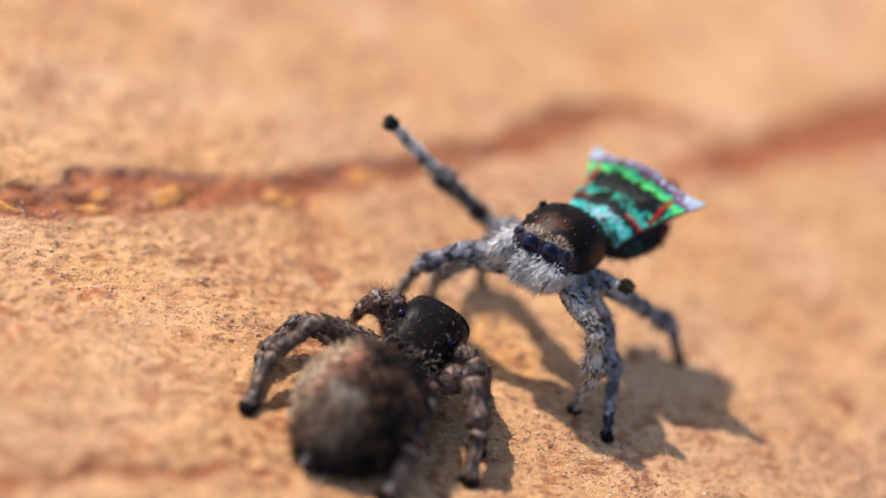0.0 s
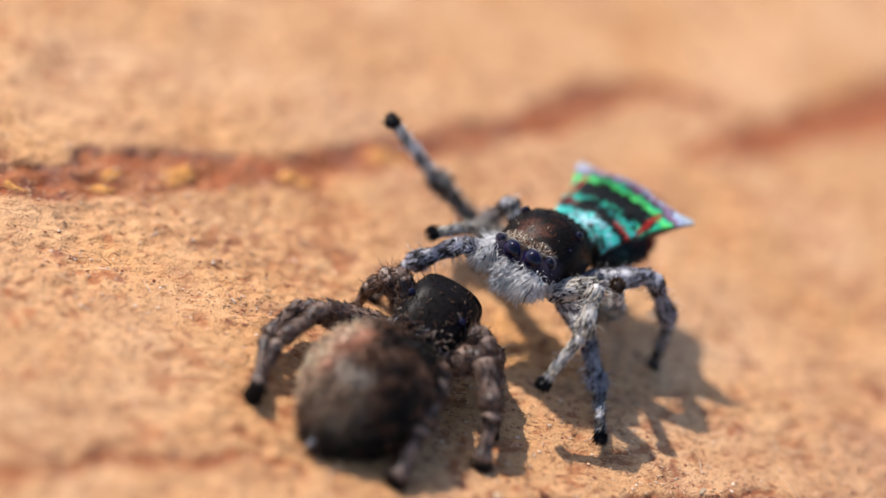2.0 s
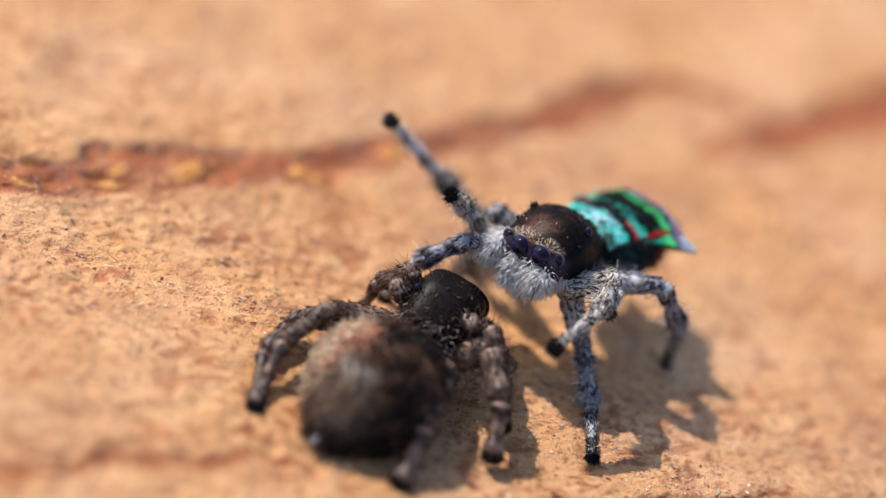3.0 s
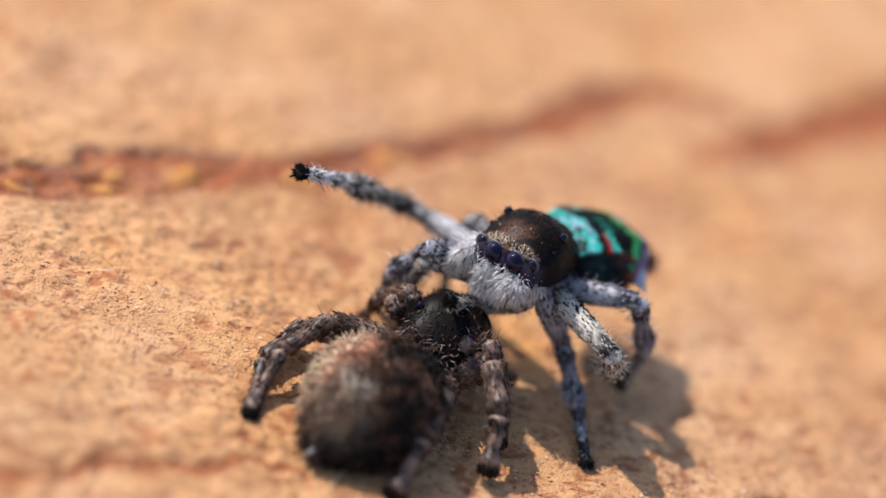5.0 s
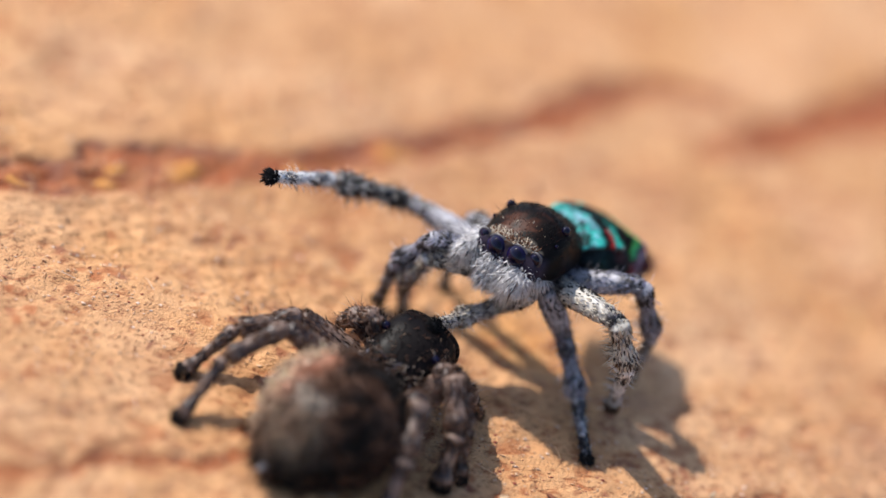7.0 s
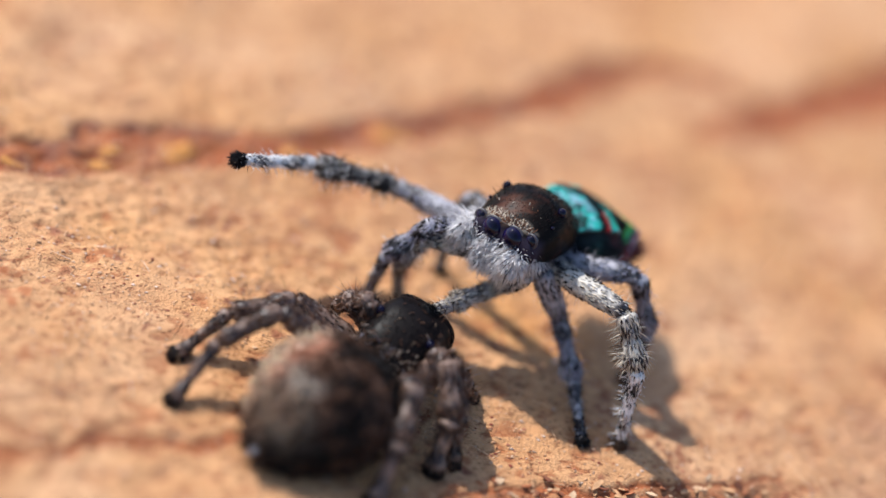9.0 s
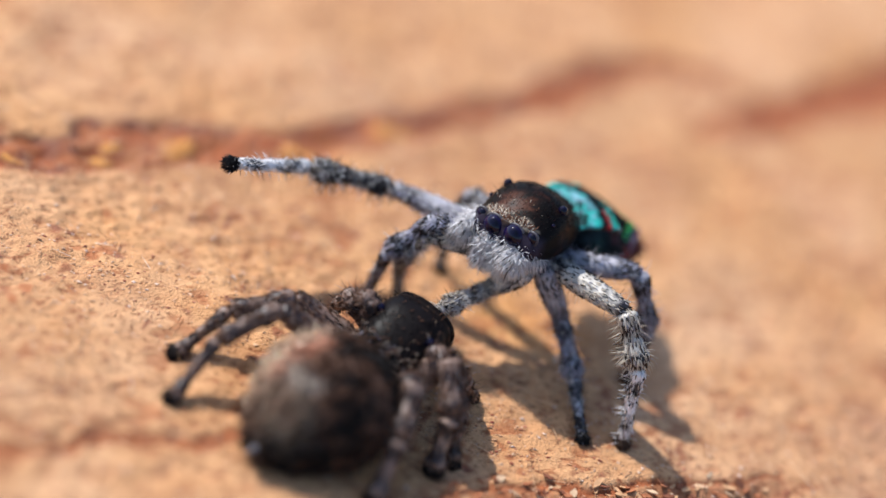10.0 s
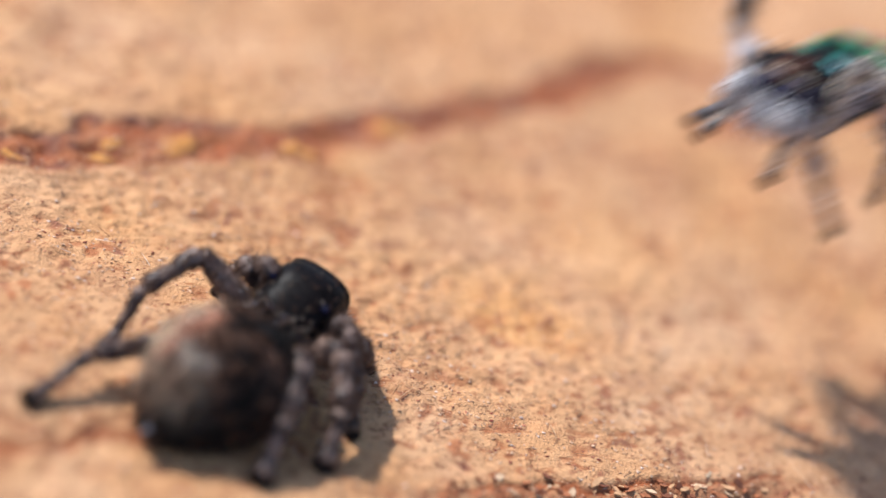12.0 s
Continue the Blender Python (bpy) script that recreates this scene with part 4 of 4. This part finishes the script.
# ---- the female ----
def build_female():
    rng = np.random.default_rng(8)
    root = tagged(new("female_jumping_spider"), "plump brown furry female jumping spider crouched on the bark", "spider")
    sp = Spider(root, (0.0, 0.0, 0.0))
    BR, DK, TAN = (0.17, 0.085, 0.052), (0.026, 0.016, 0.013), (0.42, 0.29, 0.19)

    S = Shape()
    prof = [(-0.80, 0.06, -0.10, -0.2), (-0.7, 0.34, 0.02, -0.34), (-0.42, 0.50, 0.24, -0.38), (0, 0.58, 0.42, -0.36), (0.36, 0.58, 0.50, -0.34), (0.62, 0.53, 0.42, -0.32), (0.75, 0.44, 0.33, -0.28), (0.80, 0.10, 0.12, 0.0)]
    V, F = add_loft(S, prof, lambda V: mix((0.008, 0.006, 0.006), BR, 0.45 * step(0.0, -0.3, V[:, 2])[:, None] * step(-0.2, 0.5, bumps(V[:, 0], V[:, 1] + V[:, 2], 0.3, 6))[:, None]), rings=30, sides=32, power=2.6)
    P, Nn = roots(V, F, 800, rng)
    hairs(S, P, Nn, (-0.8, 0, 0.1), 0.12, 0.008, picks(rng, 800, [(7, DK), (2.5, BR), (0.8, TAN)]), rng, lift=0.25)
    # a pale tuft where the carapace meets the abdomen
    P, Nn = roots(V, F, 420, rng, lambda q: step(-0.2, -0.5, q[:, 0]) + 0.01)
    hairs(S, P, Nn, (-0.8, 0, 0.2), 0.2, 0.012, picks(rng, 420, [(2, (0.55, 0.44, 0.36)), (2, BR), (1, (0.3, 0.28, 0.32))]), rng, lift=0.4)
    part("carapace", S.mesh("carapace", [CARAPACE, HAIR]), root, "blackish brown smooth carapace")
    for x, y, z, r in ((0.75, 0.16, 0.14, 0.14), (0.75, -0.16, 0.14, 0.14), (0.66, 0.40, 0.18, 0.08), (0.66, -0.40, 0.18, 0.08), (0.05, 0.47, 0.37, 0.065), (0.05, -0.47, 0.37, 0.065)):
        E = Shape()
        ball(E, (0, 0, 0), r, BLACK, 0, 16, 22)
        part("eye", E.mesh("eye", [EYE]), root, "", place(x, y, z))
    S = Shape()
    V, F = add_loft(S, [(-0.75, 0.1, -0.3, -0.45), (-0.5, 0.40, -0.2, -0.60), (0.1, 0.48, -0.2, -0.66), (0.5, 0.40, -0.2, -0.6), (0.66, 0.1, -0.25, -0.45)], DK, rings=14, sides=18)
    part("sternum", S.mesh("sternum", [CUTICLE, HAIR]), root)
    for side in (1, -1):
        S = Shape()
        V, F = add_loft(S, [(-0.1, 0.06, 0.06, -0.06), (0.1, 0.10, 0.10, -0.10), (0.5, 0.10, 0.10, -0.10), (0.62, 0.03, 0.03, -0.03)], BR, rings=12, sides=14)
        P, Nn = roots(V, F, 300, rng)
        hairs(S, P, Nn, (0.75, 0, -0.25), 0.16, 0.009, picks(rng, 300, [(2, TAN), (1, BR)]), rng)
        part("palp", S.mesh("palp", [SOFT, HAIR]), root, "", place(0.6, 0.3 * side, -0.3, 0, 40, 10 * side))

    def fur(V):
        x, y, z = V.T
        n = 1.2 * bumps(x, y + z, 0.35, 71) + 0.8 * bumps(x, y - z, 0.15, 72)
        c = mix((0.17, 0.085, 0.052), (0.018, 0.012, 0.010), step(-0.6, 0.2, n)[:, None])
        # tan flank and rear, made paler by sunlight painted into the fur
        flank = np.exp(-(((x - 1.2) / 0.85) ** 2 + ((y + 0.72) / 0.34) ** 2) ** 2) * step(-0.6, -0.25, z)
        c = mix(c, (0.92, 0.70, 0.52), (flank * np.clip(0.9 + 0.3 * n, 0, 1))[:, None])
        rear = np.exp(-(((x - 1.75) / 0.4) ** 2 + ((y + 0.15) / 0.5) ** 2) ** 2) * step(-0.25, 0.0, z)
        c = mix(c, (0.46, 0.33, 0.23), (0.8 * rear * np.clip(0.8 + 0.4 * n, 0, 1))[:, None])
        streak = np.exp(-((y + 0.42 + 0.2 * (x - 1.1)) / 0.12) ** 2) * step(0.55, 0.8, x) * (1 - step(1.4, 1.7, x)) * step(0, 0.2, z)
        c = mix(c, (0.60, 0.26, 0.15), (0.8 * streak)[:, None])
        mark = np.exp(-((x - 1.5 + 0.4 * np.abs(y + 0.1)) / 0.10) ** 2) * step(0.4, 0.2, np.abs(y + 0.15))
        c = mix(c, (0.72, 0.64, 0.54), (0.8 * mark * step(0.1, 0.4, z))[:, None])
        # shade painted along the underside, and a dark rear tip
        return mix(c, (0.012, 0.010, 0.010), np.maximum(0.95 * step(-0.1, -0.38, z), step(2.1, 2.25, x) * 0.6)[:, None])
    S = Shape()
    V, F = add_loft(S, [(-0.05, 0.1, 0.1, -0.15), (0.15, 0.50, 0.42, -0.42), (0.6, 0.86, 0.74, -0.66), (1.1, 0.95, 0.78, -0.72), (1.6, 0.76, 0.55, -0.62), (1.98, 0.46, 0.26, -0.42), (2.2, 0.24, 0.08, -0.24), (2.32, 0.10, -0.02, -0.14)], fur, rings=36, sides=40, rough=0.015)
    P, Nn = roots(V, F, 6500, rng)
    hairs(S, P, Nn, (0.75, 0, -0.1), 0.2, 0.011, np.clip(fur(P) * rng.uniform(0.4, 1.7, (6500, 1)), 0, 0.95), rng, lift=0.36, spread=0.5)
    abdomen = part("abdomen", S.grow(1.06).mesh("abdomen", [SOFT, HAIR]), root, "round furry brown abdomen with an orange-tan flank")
    abdomen.matrix_basis = place(-0.58, -0.10, -0.06, 0, 3, 173)
    S = Shape()
    for y in (0.07, -0.07):
        add_loft(S, [(0, 0.05, 0.05, -0.05), (0.15, 0.05, 0.05, -0.05), (0.25, 0.02, 0.02, -0.02)], (0.55, 0.53, 0.55), rings=8, sides=10)
    part("spinneret", S.mesh("spinneret", [SOFT]), abdomen, "", place(2.34, 0, -0.06, 0, -12, 0))

    sizes = {"1": (0.9, 0.85, 0.85), "2": (0.85, 0.8, 0.8), "3": (1.3, 1.0, 1.05), "4": (1.45, 1.05, 1.1), "3 short": (0.9, 0.85, 0.85), "4 short": (0.85, 0.9, 0.95)}
    hr = [(4, (0.28, 0.17, 0.125)), (4, BR), (2.5, DK), (1.0, (0.46, 0.38, 0.34))]
    for kind, (a, b, c) in sizes.items():
        light, dark = (0.24, 0.15, 0.11), (0.04, 0.022, 0.018)
        femur = segment("femur", a, [(0.02, 0.12), (0.2, 0.20), (0.6, 0.20), (0.92, 0.14), (0.98, 0.11)], leg_tint(light, dark, 1.0, a, 2), hr, 420, 0.14, rng, thick=1.15 if "short" in kind else 0.92)
        tibia = segment("tibia", b, [(0.02, 0.12), (0.15, 0.165), (0.4, 0.135), (0.65, 0.14), (0.95, 0.10)], leg_tint(light, dark, 2.0, b, 4), hr, 360, 0.15, rng, thick=1.1 if "short" in kind else 0.84)
        tarsus = segment("tarsus", c, [(0.02, 0.095), (0.2, 0.10), (0.6, 0.085), (0.97, 0.06)], leg_tint(light, dark, 2.0, c, 5), hr, 260, 0.11, rng, None, DK, stripes=2, thick=1.2 if "short" in kind else 0.84)
        x = {"1": 0.42, "2": 0.14, "3": -0.14, "4": -0.42}[kind[0]]
        for side in {"3": (1,), "4": (1,), "3 short": (-1,), "4 short": (-1,)}.get(kind, (1, -1)):
            sp.add_leg(("L" if side > 0 else "R") + kind[0], (x, 0.45 * side, -0.40), (a, b, c), (femur, tibia, tarsus))
    return sp


MALE = build_male()
cam.data.dof.focus_object = MALE.face       # the lens follows his face
FEMALE = build_female()


# ---- what moves ----
def motions():
    # the male: seconds, place of his left front eye, heading, pitch, lean
    body = [
        (0.0, 1.62, -3.11, 2.71, -117, 6, 11),
        (0.1, 1.45, -3.32, 2.58, -117, 6, 11),
        (0.2, 1.33, -3.51, 2.48, -117, 6, 11),
        (0.5, 1.29, -3.57, 2.50, -117, 6, 11),
        (1.0, 1.31, -3.45, 2.44, -117, 6, 11),
        (1.5, 1.30, -3.37, 2.36, -117, 6, 11),
        (1.9, 1.15, -3.41, 2.14, -117, 6, 11),
        (2.1, 1.18, -3.39, 2.17, -117, 6, 11),
        (2.5, 1.08, -3.50, 2.19, -117, 6, 11),
        (3.2, 1.09, -3.47, 2.20, -117, 6, 11),
        (4.8, 0.78, -4.11, 2.42, -117, 6, 11),
        (5.0, 0.76, -4.11, 2.44, -117, 6, 11),
        (5.5, 0.75, -4.16, 2.49, -117, 6, 11),
        (6.5, 0.77, -4.18, 2.54, -117, 6, 11),
        (8.5, 0.77, -4.13, 2.52, -117, 6, 11),
        (9.5, 0.75, -4.11, 2.50, -117, 6, 11),
        (10.0, 0.76, -4.09, 2.49, -117, 6, 11),
        (10.2, 0.66, -4.24, 2.45, -117, 6, 11),
        (10.5, 0.67, -4.23, 2.44, -117, 6, 11),
        (11.6, 0.65, -4.22, 2.42, -117, 6, 11),
        (11.7, 0.63, -4.22, 2.42, -117, 6, 11),
        (11.8, 0.82, -3.91, 2.70, -117, 14, 11),
        (11.9, 1.58, -3.37, 3.46, -117, 14, 11),
        (12.0, 3.84, -1.8, 5.33, -117, 14, 11),
    ]

    def beside(t, x, y, z):
        """A foot in the air, from his own body's space."""
        return (t, *(MALE.body(body, t) @ Vector((x, y, z))))
    feet = {
        "R1": [(0, 0.11, -1.69, 0), (0.1, 0.11, -1.69, 0), (0.3, -0.12, -1.78, 0), (1.9, -0.12, -1.78, 0), (2, -0.45, -3.1, 1.75), (2.2, -0.53, -3.6, 2.72), (3.3, -0.53, -3.6, 2.72), (4.2, -0.5, -3.1, 0), (11.7, -0.53, -3.25, 0)],
        "R2": [(0, -0.46, -2.01, 0), (0.1, -0.46, -2.01, 0), (0.3, -0.98, -2.93, 0), (3.2, -0.95, -3.04, 0), (4.6, -0.95, -3.2, 0), (6.8, -0.95, -3.2, 0), (8.2, -1, -3.62, 0), (11.7, -1, -3.62, 0)],
        "R3": [(0, -1.66, -1.34, 2.87), (0.2, -1.55, -1.6, 2.84), (0.5, -1.57, -1.69, 2.91), (1.5, -1.52, -1.46, 2.71), (1.9, -1.77, -1.52, 2.52), (2.5, -1.95, -1.52, 2.33), (3.2, -2, -1.42, 2.27), (4.3, -2.48, -3.35, 2.56), (4.8, -2.73, -4.17, 2.57), (5.5, -2.77, -4.22, 2.54), (6, -3.04, -4.33, 2.31), (6.5, -3.04, -4.28, 2.27), (8.4, -3.48, -4.16, 2.12), (9.5, -3.63, -4.29, 1.88), (10, -3.64, -4.31, 1.87), (10.2, -3.84, -4.51, 1.7), (11.2, -3.8, -4.5, 1.71), (11.6, -3.86, -4.58, 1.55), (11.7, -3.71, -4.27, 1.65), (11.8, -1.98, -1.07, 3.8)],
        "R4": [(0, 0.85, -0.75, 0), (0.3, 0.55, -1.25, 0), (1.9, 0.55, -1.25, 0), (2.2, 0.18, -1.51, 0), (3.2, 0.18, -1.51, 0), (4.6, -0.05, -2, 0), (11.7, -0.05, -2.12, 0)],
        "L1": [(0, 3.09, -3.37, 0), (0.1, 3, -3.6, 0), (0.3, 2.4, -4.55, 0), (1.8, 2.4, -4.55, 0), (2.1, 1.86, -4.81, 1.39), (2.3, 1.8, -4.73, 1.61), (3.3, 1.8, -4.73, 1.61), (4.8, 0.1, -4.93, 1.95), (5.7, 0.1, -4.93, 1.93), (6, 0.04, -5.18, 1.58), (9.5, 0.05, -5.2, 1.44), (10.2, -0.06, -5.38, 1.3), (11.7, -0.06, -5.38, 1.3)],
        "L2": [(0, 3.74, -3.76, 0), (0.2, 3.66, -3.87, 0), (1.8, 3.66, -3.87, 0), (2.1, 3.02, -5.02, 0), (11.8, 2.99, -5.02, 0)],
        "L3": [(0, 3, -2.62, 2.36), (0.3, 2.7, -3.17, 2.49), (1.9, 2.63, -3.17, 2.44), (2.3, 2.42, -3.6, 1.8), (3.2, 2.42, -3.6, 1.8), (4.8, 2.67, -2.91, 0.44), (5.5, 2.72, -2.57, 0), (6, 2.9, -3.3, 0), (6.6, 3.02, -3.56, 0), (8.3, 3.54, -4.71, 0), (10, 3.61, -4.74, 0), (10.2, 3.62, -5.6, 0), (11.7, 3.62, -5.55, 0)],
        "L4": [(0, 4.78, -0.63, 0), (0.1, 4.7, -0.8, 0), (0.3, 3.96, -1.85, 0), (3.2, 3.82, -1.97, 0), (4.6, 3.22, -2.72, 0), (6.5, 3.26, -2.84, 0), (8.2, 3.4, -3.1, 0), (11.7, 3.45, -3.2, 0)],
    }
    spread = {"R1": (0.9, -0.7, -0.9), "R2": (0.6, -1.1, -0.9), "R3": (0.1, -0.9, 2.9), "R4": (-1.2, -1.0, -0.9), "L1": (0.8, 0.4, -1.2), "L2": (-0.3, 1.3, -1.9), "L3": (-0.1, 3.0, 0.4), "L4": (-1.2, 1.5, -1.3)}
    for key, place_of in spread.items():
        if feet[key][-1][0] < 11.75 and key == "L3":
            feet[key].append(beside(11.8, -0.1, 3.2, 0.9))
        feet[key] += [beside(11.9, *place_of), beside(12.0, *place_of)]
    # the way in which each knee points
    hints = {"R1": [(0, -0.8, -0.35, 0.45), (1.9, -0.8, -0.35, 0.45), (2.2, 0, 0.87, -0.5), (3.3, 0, 0.87, -0.5), (4.2, -0.83, -0.34, 0.43), (12, -0.83, -0.34, 0.43)],
             "R2": [(0, -0.54, -0.46, 0.71), (12, -0.60, -0.39, 0.70)],
             "R3": [(0, -0.22, 0.84, -0.5), (3.2, -0.22, 0.84, -0.5), (5, -0.6, 0.7, -0.25), (9, -0.38, 0.90, -0.21), (12, -0.38, 0.90, -0.21)],
             "R4": [(0, -0.63, 0.36, 0.69), (1.9, -0.63, 0.36, 0.69), (3, -0.74, 0.13, 0.66), (5, -0.7, 0.4, 0.6), (12, -0.69, 0.42, 0.59)],
             "L1": [(0, 0.53, -0.58, 0.62), (1.8, 0.47, -0.56, 0.68), (2.3, 0.9, 0.3, 0.6), (3.3, 0.9, 0.3, 0.6), (4.8, -0.4, 0.54, -0.74), (6, -0.24, 0.6, -0.77), (12, -0.24, 0.6, -0.77)],
             "L2": [(0, 0.37, 0.93, -0.08), (1.8, 0.4, 0.9, -0.15), (2.1, 0.2, 0.83, -0.5), (12, 0.2, 0.82, -0.5)],
             "L3": [(0, 0.9, 0, 0.2), (3.3, 0.9, 0, 0.2), (5, 0.6, -0.75, 0.2), (6.5, 0.47, -0.77, 0.42), (8.3, 0.45, -0.3, 0.84), (12, 0.43, -0.27, 0.86)],
             "L4": [(0, 0.61, 0.18, 0.77), (1.9, 0.63, 0.0, 0.75), (3, 0.63, -0.23, 0.74), (5, 0.73, -0.21, 0.65), (9.5, 0.67, -0.06, 0.74), (12, 0.67, -0.06, 0.74)]}
    MALE.key(body, feet, hints)

    # his abdomen: seconds, lift in degrees, turn, droop of the fan plate, fold of the flaps, roll
    tail = [(0, 26, 8, -4, 14, 0), (0.1, 23, 7, -3, 10, 0), (0.3, 19, 6, 0, 3, 0), (0.6, 20, 5, 0, 2, 0), (1.2, 24, 5, -2, 0, 0), (1.8, 24, 5, -2, 0, 0), (2.0, 18, 7, 2, 12, 0), (2.2, 12, 10, 6, 24, 0), (2.6, 8, 12, 9, 30, 0), (3.2, 8, 12, 9, 30, 0),
            (4.8, -2, 20, 12, 60, 2), (5.5, -6, 21, 14, 70, 2), (6.5, -8, 20, 16, 74, 2), (9.5, -12, 18, 18, 78, 3), (11.7, -12, 18, 18, 78, 3), (12, 26, 8, 10, 30, -6)]
    rows, plate_rows, folds = [], [], {1: [], -1: []}
    hx, hy, hz = MALE.hinge
    for t in TIMES:
        lift, turn, droop, fold, roll = between(tail, t)
        near = float(np.interp(t, [1.8, 5.5], [0, 1]))
        rows.append((t, place(-0.84, -0.05 * near, -0.06 + 0.06 * near) @ Matrix.Rotation(radians(180 - turn), 4, "Z") @ Matrix.Rotation(radians(-lift), 4, "Y") @ Matrix.Rotation(radians(roll), 4, "X")))
        hinge = place(hx, 0, hz) @ Matrix.Rotation(radians(droop), 4, "Y")
        plate_rows.append((t, hinge))
        for side in (1, -1):
            folds[side].append((t, hinge @ place(0, hy * side, 0, -fold * side)))
    walk(MALE.abdomen, rows)
    walk(MALE.plate, plate_rows)
    for flap, side in MALE.flaps:
        walk(flap, folds[side])

    # the female: seconds, middle of her carapace, heading, pitch, lean
    she = [(0, 0.22, -4.45, 1.0, 75, 10, 0), (1.8, 0.22, -4.45, 1.0, 75, 10, 0), (2.1, -0.02, -4.4, 1.0, 75, 10, 0), (3.2, -0.02, -4.4, 1.0, 75, 10, 0), (4.8, 0.15, -4.6, 0.95, 73, 8, 0), (5.7, 0.15, -4.6, 0.95, 72, 8, 0), (6.0, -0.2, -5.5, 0.95, 70, 6, 0), (8.3, -0.2, -5.6, 0.95, 69, 6, 0),
           (10.0, -0.22, -5.63, 0.95, 69, 6, 0), (10.3, -0.38, -5.84, 0.95, 69, 6, 0), (11.5, -0.36, -5.86, 0.95, 69, 6, 0), (11.6, -1.04, -5.58, 1.0, 70, 6, 0), (11.8, -1.07, -5.57, 1.0, 70, 6, 0), (11.9, -1.65, -5.82, 1.03, 72, 8, 0), (12.0, -1.8, -6.0, 1.0, 73, 8, 0)]
    # where her feet rest in her own space, from the times given
    rest = {"L1": [(0, 1.2, 0.9)], "L2": [(0, 0.4, 1.4)], "L3": [(0, -2.6, 1.5), (1.9, -2.8, 1.35), (5.8, -2.22, 2.3), (11.55, -2.0, 1.7)], "L4": [(0, -2.48, 1.5), (1.9, -2.95, 1.28), (5.8, -2.99, 1.7), (11.55, -3.45, 1.6), (11.9, -3.8, 1.8)],
            "R1": [(0, 1.0, -1.1)], "R2": [(0, -0.45, -1.7)], "R3": [(0, -1.2, -1.9), (5.8, -0.85, -1.6), (11.55, -1.4, -1.8)], "R4": [(0, -2.6, -1.1), (5.8, -2.1, -1.4), (11.55, -2.35, -1.35)]}
    stops = [0, 1.8, 2.1, 5.7, 6.0, 10.0, 10.3, 11.5, 11.6, 11.8, 12.0]
    planted = {}
    for key, rows in rest.items():
        planted[key] = []
        for t in stops:
            _, x, y = [row for row in rows if row[0] <= t][-1]
            p = FEMALE.body(she, t) @ Vector((x, y, 0))
            planted[key].append((t, p.x, p.y, 0))
    knees = {"L1": (-0.95, 0.5, 0.15), "L2": (-0.95, 0.4, 0.25), "R1": (0.3, -0.6, 0.7), "R2": (0.3, -0.2, 0.9),
             "R3": (0.45, -0.2, 0.7), "R4": (0.15, -0.2, 0.95), "L3": (-0.45, 0.45, 0.75), "L4": (-0.45, 0.3, 0.85)}
    bent = {key: [(0, *way), (12, *way)] for key, way in knees.items()}
    # her left hind knees stand out sideways until she backs off
    for key, way in (("L3", (-0.68, 0.4, 0.6)), ("L4", (-0.78, 0.6, 0.1))):
        bent[key] = [(0, *way), (5.7, *way), (6.0, *knees[key]), (12, *knees[key])]
    FEMALE.key(she, planted, bent)


motions()
